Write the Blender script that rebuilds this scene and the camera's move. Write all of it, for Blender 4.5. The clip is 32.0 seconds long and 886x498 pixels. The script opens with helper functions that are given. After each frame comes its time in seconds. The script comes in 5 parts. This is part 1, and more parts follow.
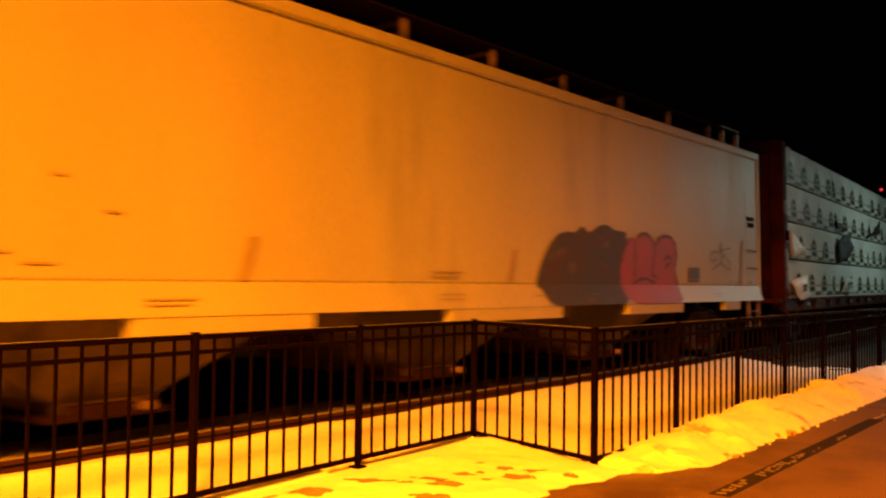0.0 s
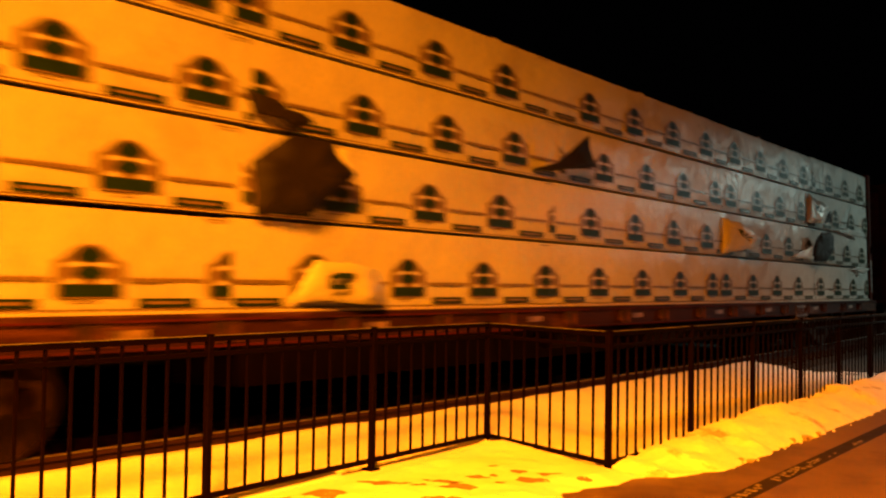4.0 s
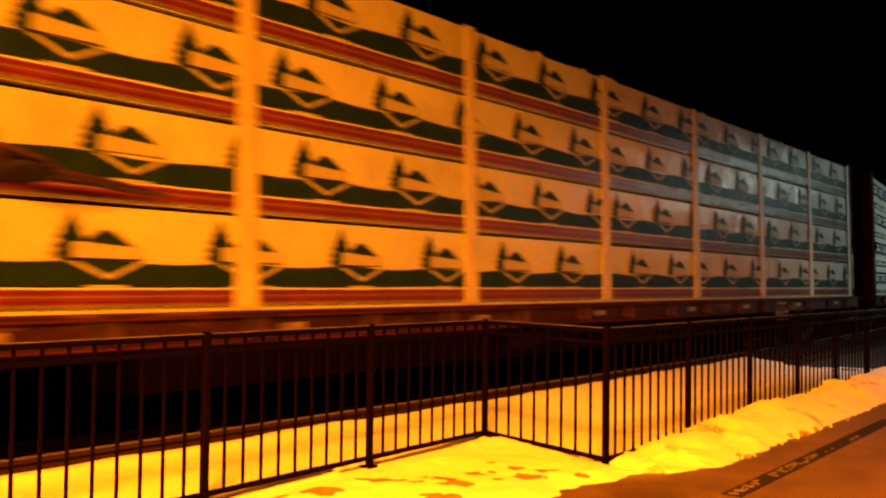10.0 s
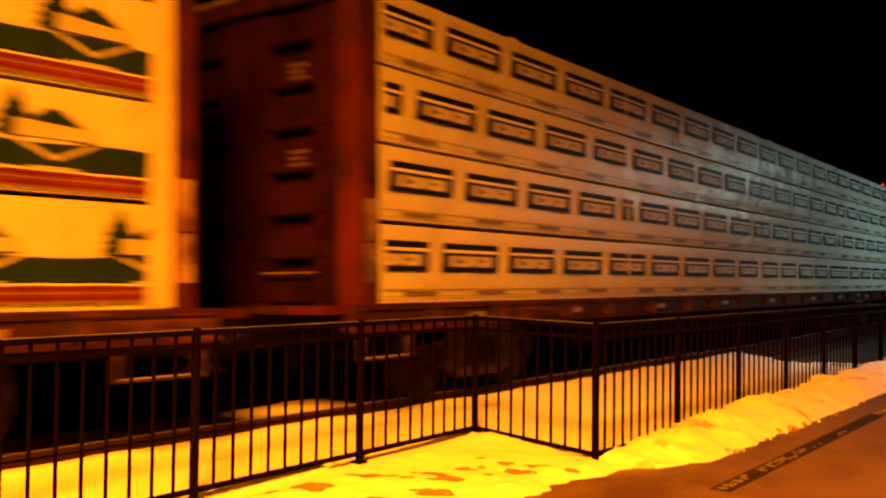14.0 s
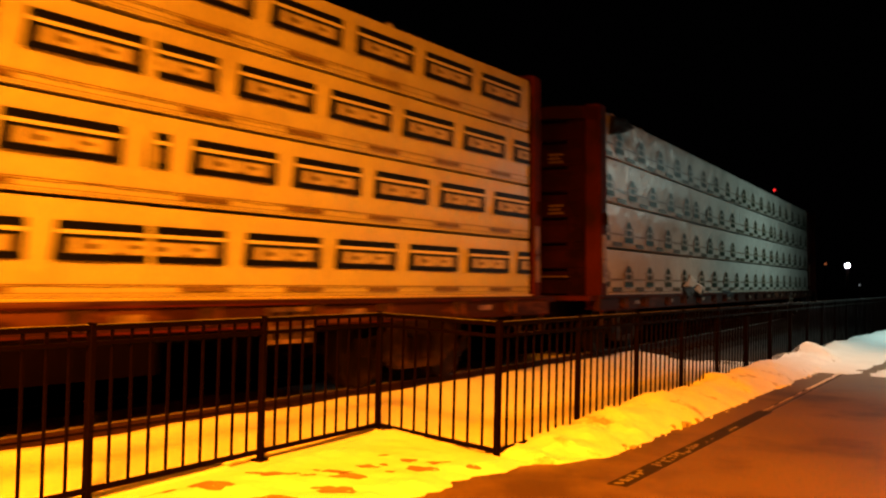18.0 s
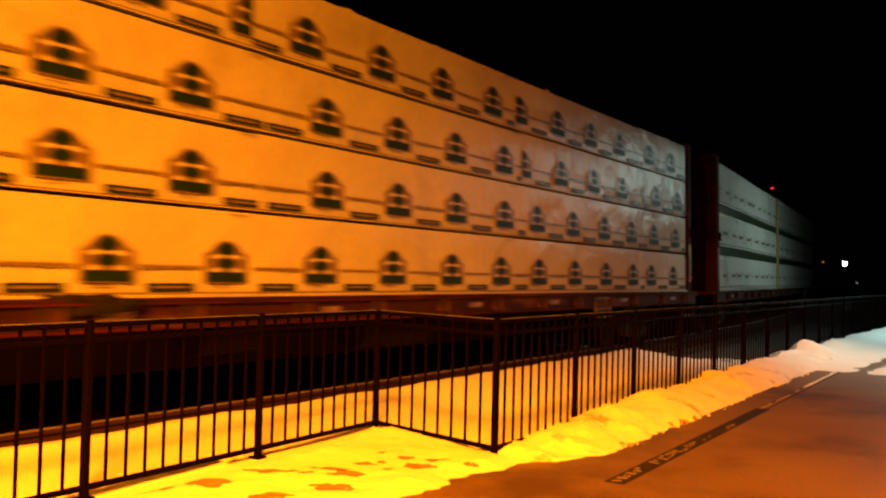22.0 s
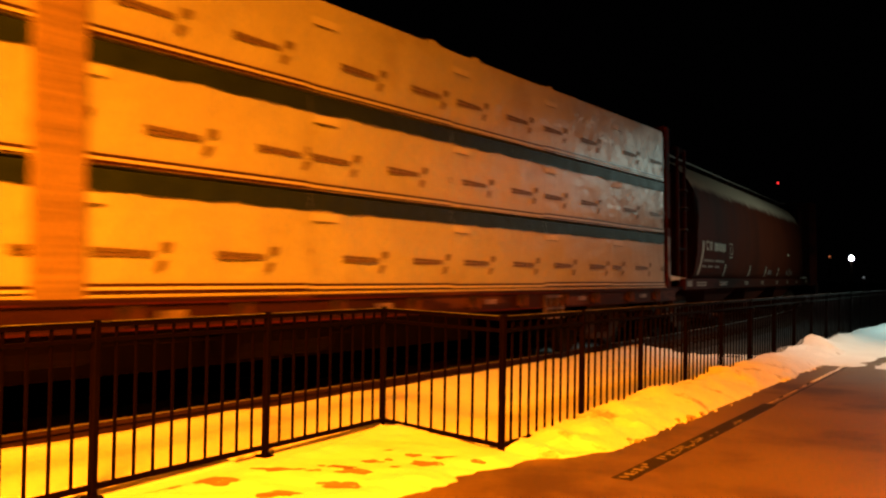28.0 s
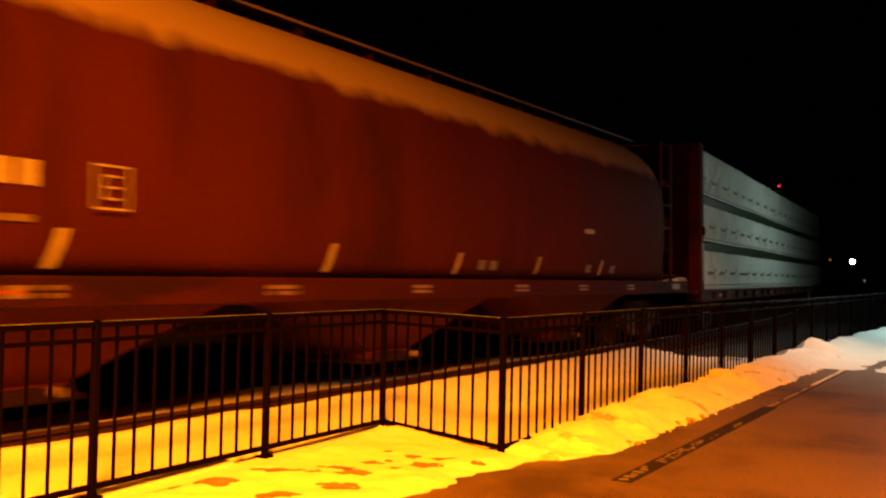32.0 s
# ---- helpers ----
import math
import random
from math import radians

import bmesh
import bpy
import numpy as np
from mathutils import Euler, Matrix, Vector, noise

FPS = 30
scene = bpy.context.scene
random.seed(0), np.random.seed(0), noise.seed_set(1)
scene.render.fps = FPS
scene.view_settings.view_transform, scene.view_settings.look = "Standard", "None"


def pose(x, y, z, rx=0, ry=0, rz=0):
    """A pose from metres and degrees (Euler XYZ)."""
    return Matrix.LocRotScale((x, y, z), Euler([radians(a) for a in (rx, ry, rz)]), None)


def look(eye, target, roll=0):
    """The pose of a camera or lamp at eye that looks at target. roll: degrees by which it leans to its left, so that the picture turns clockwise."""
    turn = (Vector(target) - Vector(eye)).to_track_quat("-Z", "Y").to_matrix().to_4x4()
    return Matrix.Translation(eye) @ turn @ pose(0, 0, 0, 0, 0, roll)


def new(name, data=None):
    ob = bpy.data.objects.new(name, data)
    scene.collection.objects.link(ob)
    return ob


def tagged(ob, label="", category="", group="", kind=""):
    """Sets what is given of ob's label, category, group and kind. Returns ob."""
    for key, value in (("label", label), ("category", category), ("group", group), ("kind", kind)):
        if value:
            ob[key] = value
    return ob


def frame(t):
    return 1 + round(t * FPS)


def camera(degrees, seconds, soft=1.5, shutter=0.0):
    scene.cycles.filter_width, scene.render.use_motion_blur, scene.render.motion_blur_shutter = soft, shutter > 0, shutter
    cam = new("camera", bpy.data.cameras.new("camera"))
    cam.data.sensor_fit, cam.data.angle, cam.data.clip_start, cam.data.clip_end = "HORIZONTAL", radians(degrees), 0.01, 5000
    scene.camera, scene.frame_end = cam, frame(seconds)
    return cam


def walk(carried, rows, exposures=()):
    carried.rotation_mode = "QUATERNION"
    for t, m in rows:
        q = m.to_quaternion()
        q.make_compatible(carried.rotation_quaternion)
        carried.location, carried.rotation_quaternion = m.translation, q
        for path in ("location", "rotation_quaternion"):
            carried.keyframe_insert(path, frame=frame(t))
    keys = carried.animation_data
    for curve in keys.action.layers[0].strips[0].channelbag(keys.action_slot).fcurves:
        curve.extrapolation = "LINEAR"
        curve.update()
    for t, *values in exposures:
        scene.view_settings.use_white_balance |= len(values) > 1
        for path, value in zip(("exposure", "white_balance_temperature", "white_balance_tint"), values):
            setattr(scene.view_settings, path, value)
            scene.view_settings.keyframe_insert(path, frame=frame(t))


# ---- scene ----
# ---------------------------------------------------------------- camera
EYE = (0.0, 0.0, 1.5)
TURNS = [
    (0, 91.86, -0.68, 38.19),
    (0.5, 91.81, -0.62, 38.24),
    (1, 91.80, -0.61, 38.32),
    (1.5, 91.87, -0.56, 38.23),
    (2, 91.81, -0.87, 38.34),
    (2.5, 91.89, -0.88, 38.30),
    (4.5, 92.00, -0.82, 39.22),
    (5, 91.94, -0.71, 39.21),
    (5.5, 91.94, -0.65, 39.13),
    (6, 91.93, -0.63, 39.12),
    (6.5, 91.98, -0.62, 39.14),
    (7, 91.99, -0.51, 39.09),
    (7.5, 91.99, -0.65, 39.03),
    (8, 91.97, -0.62, 38.90),
    (8.5, 91.94, -0.66, 38.85),
    (9, 91.94, -0.63, 38.88),
    (9.5, 91.89, -0.57, 38.82),
    (10, 91.84, -0.66, 38.85),
    (10.5, 91.94, -0.70, 38.80),
    (11, 91.85, -0.64, 38.80),
    (11.5, 91.79, -0.67, 38.84),
    (12, 91.73, -0.71, 38.84),
    (12.5, 91.72, -0.65, 38.73),
    (13, 91.72, -0.61, 38.58),
    (13.5, 91.66, -0.79, 38.50),
    (14, 91.59, -0.65, 38.26),
    (14.5, 91.76, -0.90, 35.93),
    (15, 91.89, -0.83, 32.62),
    (15.5, 91.69, -1.25, 32.46),
    (17.5, 91.54, -1.25, 32.67),
    (18, 91.52, -1.37, 32.62),
    (18.5, 91.49, -1.36, 32.62),
    (19, 91.38, -1.50, 32.63),
    (19.5, 91.33, -1.50, 32.61),
    (20, 91.33, -1.42, 32.62),
    (20.5, 91.28, -1.41, 32.68),
    (21, 91.33, -1.37, 32.71),
    (21.5, 91.39, -1.42, 32.51),
    (22, 91.38, -1.43, 32.49),
    (22.5, 91.36, -1.35, 32.49),
    (23, 91.33, -1.41, 32.47),
    (23.5, 91.28, -1.44, 32.53),
    (24, 91.24, -1.48, 32.57),
    (24.5, 91.21, -1.31, 32.58),
    (25, 91.22, -1.34, 32.68),
    (25.5, 91.26, -1.38, 32.76),
    (26, 91.31, -1.25, 32.83),
    (26.5, 91.26, -1.31, 32.89),
    (28.5, 91.22, -0.97, 32.82),
    (29, 91.27, -1.14, 32.89),
    (29.5, 91.29, -1.24, 32.81),
    (30, 91.23, -1.32, 32.79),
    (30.5, 91.31, -1.31, 32.78),
    (31, 91.27, -1.35, 32.82),
    (31.5, 91.26, -1.33, 32.87),
    (32, 91.30, -1.29, 32.87),
]
cam = camera(49.5, 32.0, 2.2, 0.9)
walk(cam, [(t, pose(*EYE, rx, ry, rz)) for t, rx, ry, rz in TURNS])

# ---------------------------------------------------------------- light
world = bpy.data.worlds.new("night_sky")
scene.world = world
world.use_nodes = True
world.node_tree.nodes["Background"].inputs[0].default_value = (0.06, 0.05, 0.06, 1)
world.node_tree.nodes["Background"].inputs[1].default_value = 0.004
scene.view_settings.exposure = 0.0
SODIUM = (1.0, 0.235, 0.0035)


def lamp(name, place, target, watts, color, radius, degrees=150, blend=0.6):
    data = bpy.data.lights.new(name, "SPOT")
    data.energy, data.color, data.shadow_soft_size = watts, color, radius
    data.spot_size, data.spot_blend = radians(degrees), blend
    ob = new(name, data)
    ob.matrix_world = look(place, target)
    return ob


lamp("sodium_light", (2.5, -6.0, 9.6), (-2.15, 2.4, -0.3), 84000, SODIUM, 2.0, 69, 1.0)
lamp("white_light", (-0.9, 28.5, 5.1), (-2.0, 28.0, 0.0), 1120, (0.69, 1.0, 0.90), 0.12, 170)
# added fill with no known source; brightens the snow farther along the platform
lamp("snow_fill_light", (-2.4, 20.0, 7.0), (-2.8, 19.6, 0.0), 1500, (1.0, 0.72, 0.46), 0.15, 86, 1.0)


# ---------------------------------------------------------------- materials


def mat(name, color, rough=0.6, metal=0.0, vary=0.18, scale=3.0, fine=40.0, bump=0.15, second=None, amount=0.5, spec=0.5, streak=None, across=False):
    """A surface with two scales of mottling, a little relief and, with second, stains of another colour; across: they run on from piece to piece."""
    m = bpy.data.materials.new(name)
    m.use_nodes = True
    nt = m.node_tree
    n, l = nt.nodes, nt.links
    b = n["Principled BSDF"]
    b.inputs["Metallic"].default_value = metal
    b.inputs["Specular IOR Level"].default_value = spec
    co = n.new("ShaderNodeNewGeometry").outputs["Position"] if across else n.new("ShaderNodeTexCoord").outputs["Object"]
    mp = n.new("ShaderNodeMapping")
    if streak:
        mp.inputs["Scale"].default_value = streak
    l.new(co, mp.inputs["Vector"])
    big = n.new("ShaderNodeTexNoise")
    big.inputs["Scale"].default_value, big.inputs["Detail"].default_value = scale, 6
    l.new(mp.outputs[0], big.inputs["Vector"])
    small = n.new("ShaderNodeTexNoise")
    small.inputs["Scale"].default_value, small.inputs["Detail"].default_value = fine, 4
    l.new(co, small.inputs["Vector"])
    ramp = n.new("ShaderNodeMapRange")
    ramp.inputs[1].default_value, ramp.inputs[2].default_value = 0.3, 0.7
    ramp.inputs[3].default_value, ramp.inputs[4].default_value = 1 - vary, 1 + vary
    mixn = n.new("ShaderNodeMath")
    mixn.operation = "MULTIPLY_ADD"
    mixn.inputs[1].default_value = 0.35
    l.new(small.outputs[0], mixn.inputs[0])
    sc = n.new("ShaderNodeMath")
    sc.operation = "MULTIPLY"
    sc.inputs[1].default_value = 0.65
    l.new(big.outputs[0], sc.inputs[0])
    l.new(sc.outputs[0], mixn.inputs[2])
    l.new(mixn.outputs[0], ramp.inputs[0])
    mul = n.new("ShaderNodeVectorMath")
    mul.operation = "SCALE"
    mul.inputs[0].default_value = color
    l.new(ramp.outputs[0], mul.inputs["Scale"])
    out = mul.outputs[0]
    if second:
        st = n.new("ShaderNodeTexNoise")
        st.inputs["Scale"].default_value, st.inputs["Detail"].default_value, st.inputs["Roughness"].default_value = scale * 0.6, 8, 0.65
        l.new(mp.outputs[0], st.inputs["Vector"])
        cut = n.new("ShaderNodeMapRange")
        cut.inputs[1].default_value, cut.inputs[2].default_value = 0.62 - 0.3 * amount, 0.70 - 0.25 * amount
        l.new(st.outputs[0], cut.inputs[0])
        mx = n.new("ShaderNodeMix")
        mx.data_type = "RGBA"
        l.new(cut.outputs[0], mx.inputs[0])
        l.new(out, mx.inputs[6])
        mx.inputs[7].default_value = (*second, 1)
        out = mx.outputs[2]
    l.new(out, b.inputs["Base Color"])
    rr = n.new("ShaderNodeMapRange")
    rr.inputs[3].default_value, rr.inputs[4].default_value = max(0.05, rough - 0.12), min(1, rough + 0.12)
    l.new(big.outputs[0], rr.inputs[0])
    l.new(rr.outputs[0], b.inputs["Roughness"])
    if bump:
        bp = n.new("ShaderNodeBump")
        bp.inputs["Strength"].default_value, bp.inputs["Distance"].default_value = bump, 0.02
        l.new(mixn.outputs[0], bp.inputs["Height"])
        l.new(bp.outputs[0], b.inputs["Normal"])
    return m


def glow(name, color, strength):
    m = bpy.data.materials.new(name)
    m.use_nodes = True
    b = m.node_tree.nodes["Principled BSDF"]
    b.inputs["Base Color"].default_value = (*color, 1)
    b.inputs["Emission Color"].default_value = (*color, 1)
    b.inputs["Emission Strength"].default_value = strength
    return m


SNOW = mat("snow", (0.87, 0.875, 0.88), 0.7, vary=0.06, scale=1.5, fine=18, bump=0.5)
SNOW_DIRTY = mat("banked_snow", (0.84, 0.84, 0.84), 0.75, vary=0.10, scale=2.5, fine=22, bump=0.7, second=(0.40, 0.35, 0.29), amount=0.16)
OLD_SNOW = mat("sooty_snow", (0.40, 0.33, 0.26), 0.8, vary=0.3, scale=6, fine=30, bump=0.6, second=(0.16, 0.11, 0.08), amount=0.35)
CONCRETE = mat("concrete", (0.140, 0.088, 0.036), 0.55, vary=0.26, scale=0.7, fine=60, bump=0.12, second=(0.066, 0.037, 0.016), amount=0.40, across=True)
WET = mat("slushy_concrete", (0.26, 0.19, 0.13), 0.5, vary=0.25, scale=6, fine=50, bump=0.1)
PAVER = mat("dark_paver", (0.020, 0.014, 0.010), 0.7, vary=0.25, scale=5, fine=60, spec=0.15)
PAVER_LIGHT = mat("pale_paver", (0.16, 0.125, 0.09), 0.7, vary=0.5, scale=14, fine=60, second=(0.05, 0.04, 0.035), amount=0.4)
BALLAST = mat("ballast", (0.04, 0.026, 0.018), 0.9, vary=0.5, scale=9, fine=50, bump=1.0, second=(0.016, 0.011, 0.008), amount=0.6, spec=0.1)
EARTH = mat("frozen_earth", (0.03, 0.026, 0.022), 0.9, vary=0.4, scale=0.6, fine=20, bump=0.4)
TIE = mat("creosoted_tie", (0.022, 0.013, 0.009), 0.8, vary=0.3, scale=4, fine=60, spec=0.1)
RAIL = mat("rail_steel", (0.028, 0.011, 0.006), 0.8, 0.0, vary=0.2, scale=8, spec=0.1)
RAIL_TOP = mat("polished_railhead", (0.72, 0.66, 0.60), 0.42, 0.75, vary=0.1, bump=0.02)
FENCE = mat("black_fence_paint", (0.0024, 0.0006, 0.0003), 0.7, spec=0.02, vary=0.25, scale=8, fine=80, bump=0.05)
WRAP = mat("lumber_wrap", (0.36, 0.345, 0.315), 0.34, vary=0.10, scale=1.2, fine=11, bump=0.6, second=(0.30, 0.28, 0.25), amount=0.25, spec=0.30)


def crease(m, scale, depth):
    """Adds the folds of slack plastic sheet to a surface's relief."""
    n, l = m.node_tree.nodes, m.node_tree.links
    b = n["Principled BSDF"]
    old = b.inputs["Normal"].links[0].from_socket if b.inputs["Normal"].links else None
    co = n.new("ShaderNodeTexCoord")
    mp = n.new("ShaderNodeMapping")
    mp.inputs["Scale"].default_value = (1, 1.0, 0.55)
    mp.inputs["Rotation"].default_value = (0.5, 0, 0)
    tx = n.new("ShaderNodeTexNoise")
    tx.inputs["Scale"].default_value, tx.inputs["Detail"].default_value, tx.inputs["Distortion"].default_value = scale, 3, 1.6
    bp = n.new("ShaderNodeBump")
    bp.inputs["Strength"].default_value, bp.inputs["Distance"].default_value = 1.0, depth
    l.new(co.outputs["Object"], mp.inputs[0])
    l.new(mp.outputs[0], tx.inputs["Vector"])
    l.new(tx.outputs[0], bp.inputs["Height"])
    if old:
        l.new(old, bp.inputs["Normal"])
    l.new(bp.outputs[0], b.inputs["Normal"])


crease(WRAP, 4.0, 0.021)
FLAP = mat("torn_wrap_back", (0.0055, 0.0030, 0.0022), 0.7, vary=0.3, scale=4, spec=0.2)
CUT_WOOD = mat("bare_softwood", (0.20, 0.13, 0.07), 0.7, vary=0.3, scale=5, fine=30, streak=(1, 0.15, 5))
INK_BLUE = mat("faded_grey_print", (0.105, 0.088, 0.08), 0.5, vary=0.2, bump=0.0)
INK_GREEN = mat("dark_green_print", (0.0065, 0.0165, 0.0058), 0.46, vary=0.3, scale=5, bump=0.0, spec=0.10)
BAND_GREEN = mat("olive_green_print", (0.0125, 0.0195, 0.0065), 0.46, vary=0.35, scale=4, bump=0.0, spec=0.12)
INK_NAVY = mat("navy_print", (0.0028, 0.0028, 0.020), 0.5, vary=0.15, bump=0.0, spec=0.10)
INK_BROWN = mat("brown_print", (0.112, 0.078, 0.048), 0.36, vary=0.2, bump=0.0, spec=0.28)
INK_TEXT = mat("faded_brown_text", (0.115, 0.078, 0.048), 0.5, vary=0.4, scale=14, bump=0.0, spec=0.2)
INK_RED = mat("red_print", (0.095, 0.013, 0.008), 0.36, vary=0.35, scale=3, bump=0.0, spec=0.28)
CAR_RED = mat("oxide_red_paint", (0.042, 0.0068, 0.0034), 0.7, vary=0.35, scale=1.6, fine=30, second=(0.019, 0.006, 0.0042), amount=0.45, spec=0.03)
BULKHEAD_RED = mat("bulkhead_red_paint", (0.040, 0.0075, 0.0038), 0.75, vary=0.35, scale=1.8, fine=30, second=(0.02, 0.006, 0.0035), amount=0.5, spec=0.02)
BULKHEAD_DARK = mat("dark_bulkhead_paint", (0.015, 0.0028, 0.0015), 0.75, vary=0.4, scale=1.8, fine=30, second=(0.008, 0.0022, 0.0014), amount=0.5, spec=0.02)
# the shade at the brown hopper's ends is put into this red
END_RED = mat("shaded_red_paint", (0.010, 0.0022, 0.0012), 0.8, vary=0.5, scale=2.5, fine=30, second=(0.004, 0.0014, 0.001), amount=0.5, spec=0.015)
CAR_DARK = mat("near_black_steel", (0.0085, 0.0028, 0.0017), 0.8, vary=0.4, scale=4, fine=40, spec=0.05)
STEEL_DARK = mat("cast_steel", (0.022, 0.0105, 0.006), 0.8, 0.0, vary=0.5, scale=6, fine=40, spec=0.08, second=(0.055, 0.026, 0.013), amount=0.35)
WHEEL_RUST = mat("rusty_wheel_steel", (0.012, 0.0055, 0.0032), 0.75, vary=0.5, scale=5, fine=40, spec=0.06, second=(0.026, 0.012, 0.007), amount=0.3)
REFLECT = mat("pale_reflective_strip", (0.15, 0.10, 0.06), 0.5, vary=0.5, scale=6, second=(0.03, 0.014, 0.009), amount=0.6)
HOPPER_GREY = mat("pale_grey_paint", (0.285, 0.268, 0.205), 0.5, vary=0.10, scale=0.7, fine=20, bump=0.06, second=(0.22, 0.21, 0.18), amount=0.15, streak=(1, 1, 0.2))
HOPPER_BROWN = mat("dark_brown_paint", (0.045, 0.0070, 0.0022), 0.75, vary=0.25, scale=0.8, fine=25, bump=0.08, second=(0.030, 0.0055, 0.002), amount=0.3, streak=(1, 1, 0.3), spec=0.035)
BROWN_SILL = mat("grimy_brown_sill", (0.030, 0.0052, 0.0023), 0.75, vary=0.35, scale=1.6, fine=25, bump=0.08, second=(0.015, 0.004, 0.002), amount=0.4, streak=(1, 0.4, 2), spec=0.04)
# darkened grey; on the chutes it holds the shade under the car
HOPPER_DARK = mat("darkened_grey_paint", (0.060, 0.040, 0.026), 0.75, vary=0.4, scale=1.6, fine=25, bump=0.1, second=(0.020, 0.012, 0.008), amount=0.5, streak=(1, 1, 0.4), spec=0.1)
FROST = mat("frosted_roof", (0.16, 0.115, 0.09), 0.7, vary=0.4, scale=1.5, fine=20)
GRAFFITI_DARK = mat("dark_spray_paint", (0.034, 0.028, 0.014), 0.6, vary=0.3, scale=3, bump=0.0, second=(0.05, 0.042, 0.02), amount=0.3)
GRAFFITI_RED = mat("red_spray_paint", (0.195, 0.031, 0.014), 0.55, vary=0.2, scale=3, bump=0.0)

PALE_RAIL = mat("pale_grey_rail_strip", (0.17, 0.17, 0.18), 0.6, vary=0.7, scale=4, fine=40)
WORN_RED = mat("worn_red_steel", (0.055, 0.018, 0.010), 0.7, vary=0.6, scale=3, fine=40, second=(0.012, 0.005, 0.0035), amount=0.7, spec=0.15)
WORN_PALE = mat("worn_pale_steel", (0.13, 0.08, 0.05), 0.6, vary=0.4, scale=7, fine=40, second=(0.03, 0.014, 0.009), amount=0.55)
STENCIL = mat("pale_stencil", (0.27, 0.21, 0.15), 0.55, vary=0.25, scale=8, bump=0.0)
STENCIL_DIM = mat("dirty_stencil", (0.13, 0.085, 0.055), 0.6, vary=0.5, scale=8, bump=0.0, second=(0.04, 0.012, 0.006), amount=0.45)
STENCIL_WORN = mat("worn_stencil", (0.055, 0.028, 0.017), 0.6, vary=0.6, scale=8, bump=0.0)
PALE_PRINT = mat("pale_print", (0.45, 0.43, 0.385), 0.5, vary=0.1, bump=0.0)
PATCH = mat("worn_yellow_patch", (0.21, 0.135, 0.07), 0.6, vary=0.3, scale=5, fine=30, second=(0.06, 0.02, 0.01), amount=0.35)
PALE_BOARD = mat("pale_edge_strip", (0.36, 0.31, 0.25), 0.5, vary=0.2, scale=4)
DULL_PRINT = mat("dull_pale_print", (0.27, 0.25, 0.21), 0.5, vary=0.2, scale=6, bump=0.0, spec=0.2)
PLAIN_PRINT = mat("plain_pale_print", (0.33, 0.315, 0.285), 0.5, vary=0.12, bump=0.0, spec=0.2)
SILL = mat("rusty_sill_paint", (0.020, 0.0055, 0.0032), 0.75, vary=0.5, scale=2.0, fine=30, second=(0.065, 0.024, 0.012), amount=0.30, spec=0.08, streak=(1, 0.5, 3))
INK_MAROON = mat("maroon_print", (0.035, 0.009, 0.007), 0.36, vary=0.2, bump=0.0, spec=0.28)
INK_TAG = mat("thin_black_paint", (0.10, 0.085, 0.06), 0.55, vary=0.4, scale=10, bump=0.0)
INK_STRIPE = mat("dull_orange_paint", (0.20, 0.15, 0.10), 0.5, vary=0.2, bump=0.0)
GRAFFITI_LINE = mat("black_spray_outline", (0.05, 0.016, 0.009), 0.6, vary=0.3, scale=4, bump=0.0)
GRAFFITI_MID = mat("olive_spray_paint", (0.062, 0.048, 0.021), 0.6, vary=0.3, scale=3, bump=0.0)


for ink in (INK_GREEN, BAND_GREEN, INK_BROWN, INK_RED, INK_NAVY):
    crease(ink, 4.0, 0.015)


def frosted():
    """Brown paint with frost lying on what faces up."""
    m = HOPPER_BROWN.copy()
    m.name = "frosted_brown_paint"
    nt = m.node_tree
    n, l = nt.nodes, nt.links
    b = n["Principled BSDF"]
    base = b.inputs["Base Color"].links[0].from_socket
    geo = n.new("ShaderNodeTexCoord")
    sep = n.new("ShaderNodeSeparateXYZ")
    l.new(geo.outputs["Object"], sep.inputs[0])
    nz = n.new("ShaderNodeTexNoise")
    nz.inputs["Scale"].default_value, nz.inputs["Detail"].default_value, nz.inputs["Roughness"].default_value = 1.6, 9, 0.7
    l.new(geo.outputs["Object"], nz.inputs["Vector"])
    add = n.new("ShaderNodeMath")
    add.operation = "MULTIPLY_ADD"
    add.inputs[1].default_value = 0.45
    l.new(nz.outputs[0], add.inputs[0])
    l.new(sep.outputs[2], add.inputs[2])
    cut = n.new("ShaderNodeMapRange")
    cut.inputs[1].default_value, cut.inputs[2].default_value = 3.30, 3.46
    l.new(add.outputs[0], cut.inputs[0])
    mx = n.new("ShaderNodeMix")
    mx.data_type = "RGBA"
    l.new(cut.outputs[0], mx.inputs[0])
    l.new(base, mx.inputs[6])
    mx.inputs[7].default_value = (0.215, 0.145, 0.100, 1)
    l.new(mx.outputs[2], b.inputs["Base Color"])
    return m


HOPPER_FROST = frosted()

# ---------------------------------------------------------------- mesh tools


def part(name, bm, material, parent=None, label=""):
    me = bpy.data.meshes.new(name)
    bm.normal_update()
    bm.to_mesh(me)
    bm.free()
    for m in material if isinstance(material, (list, tuple)) else [material]:
        me.materials.append(m)
    ob = new(name, me)
    if parent is not None:
        ob.parent = parent
    if label:
        ob["label"] = label
    return ob


def thing(name, label, category, group="", kind="", m=None):
    ob = new(name)
    if m is not None:
        ob.matrix_world = m
    return tagged(ob, label, category, group, kind)


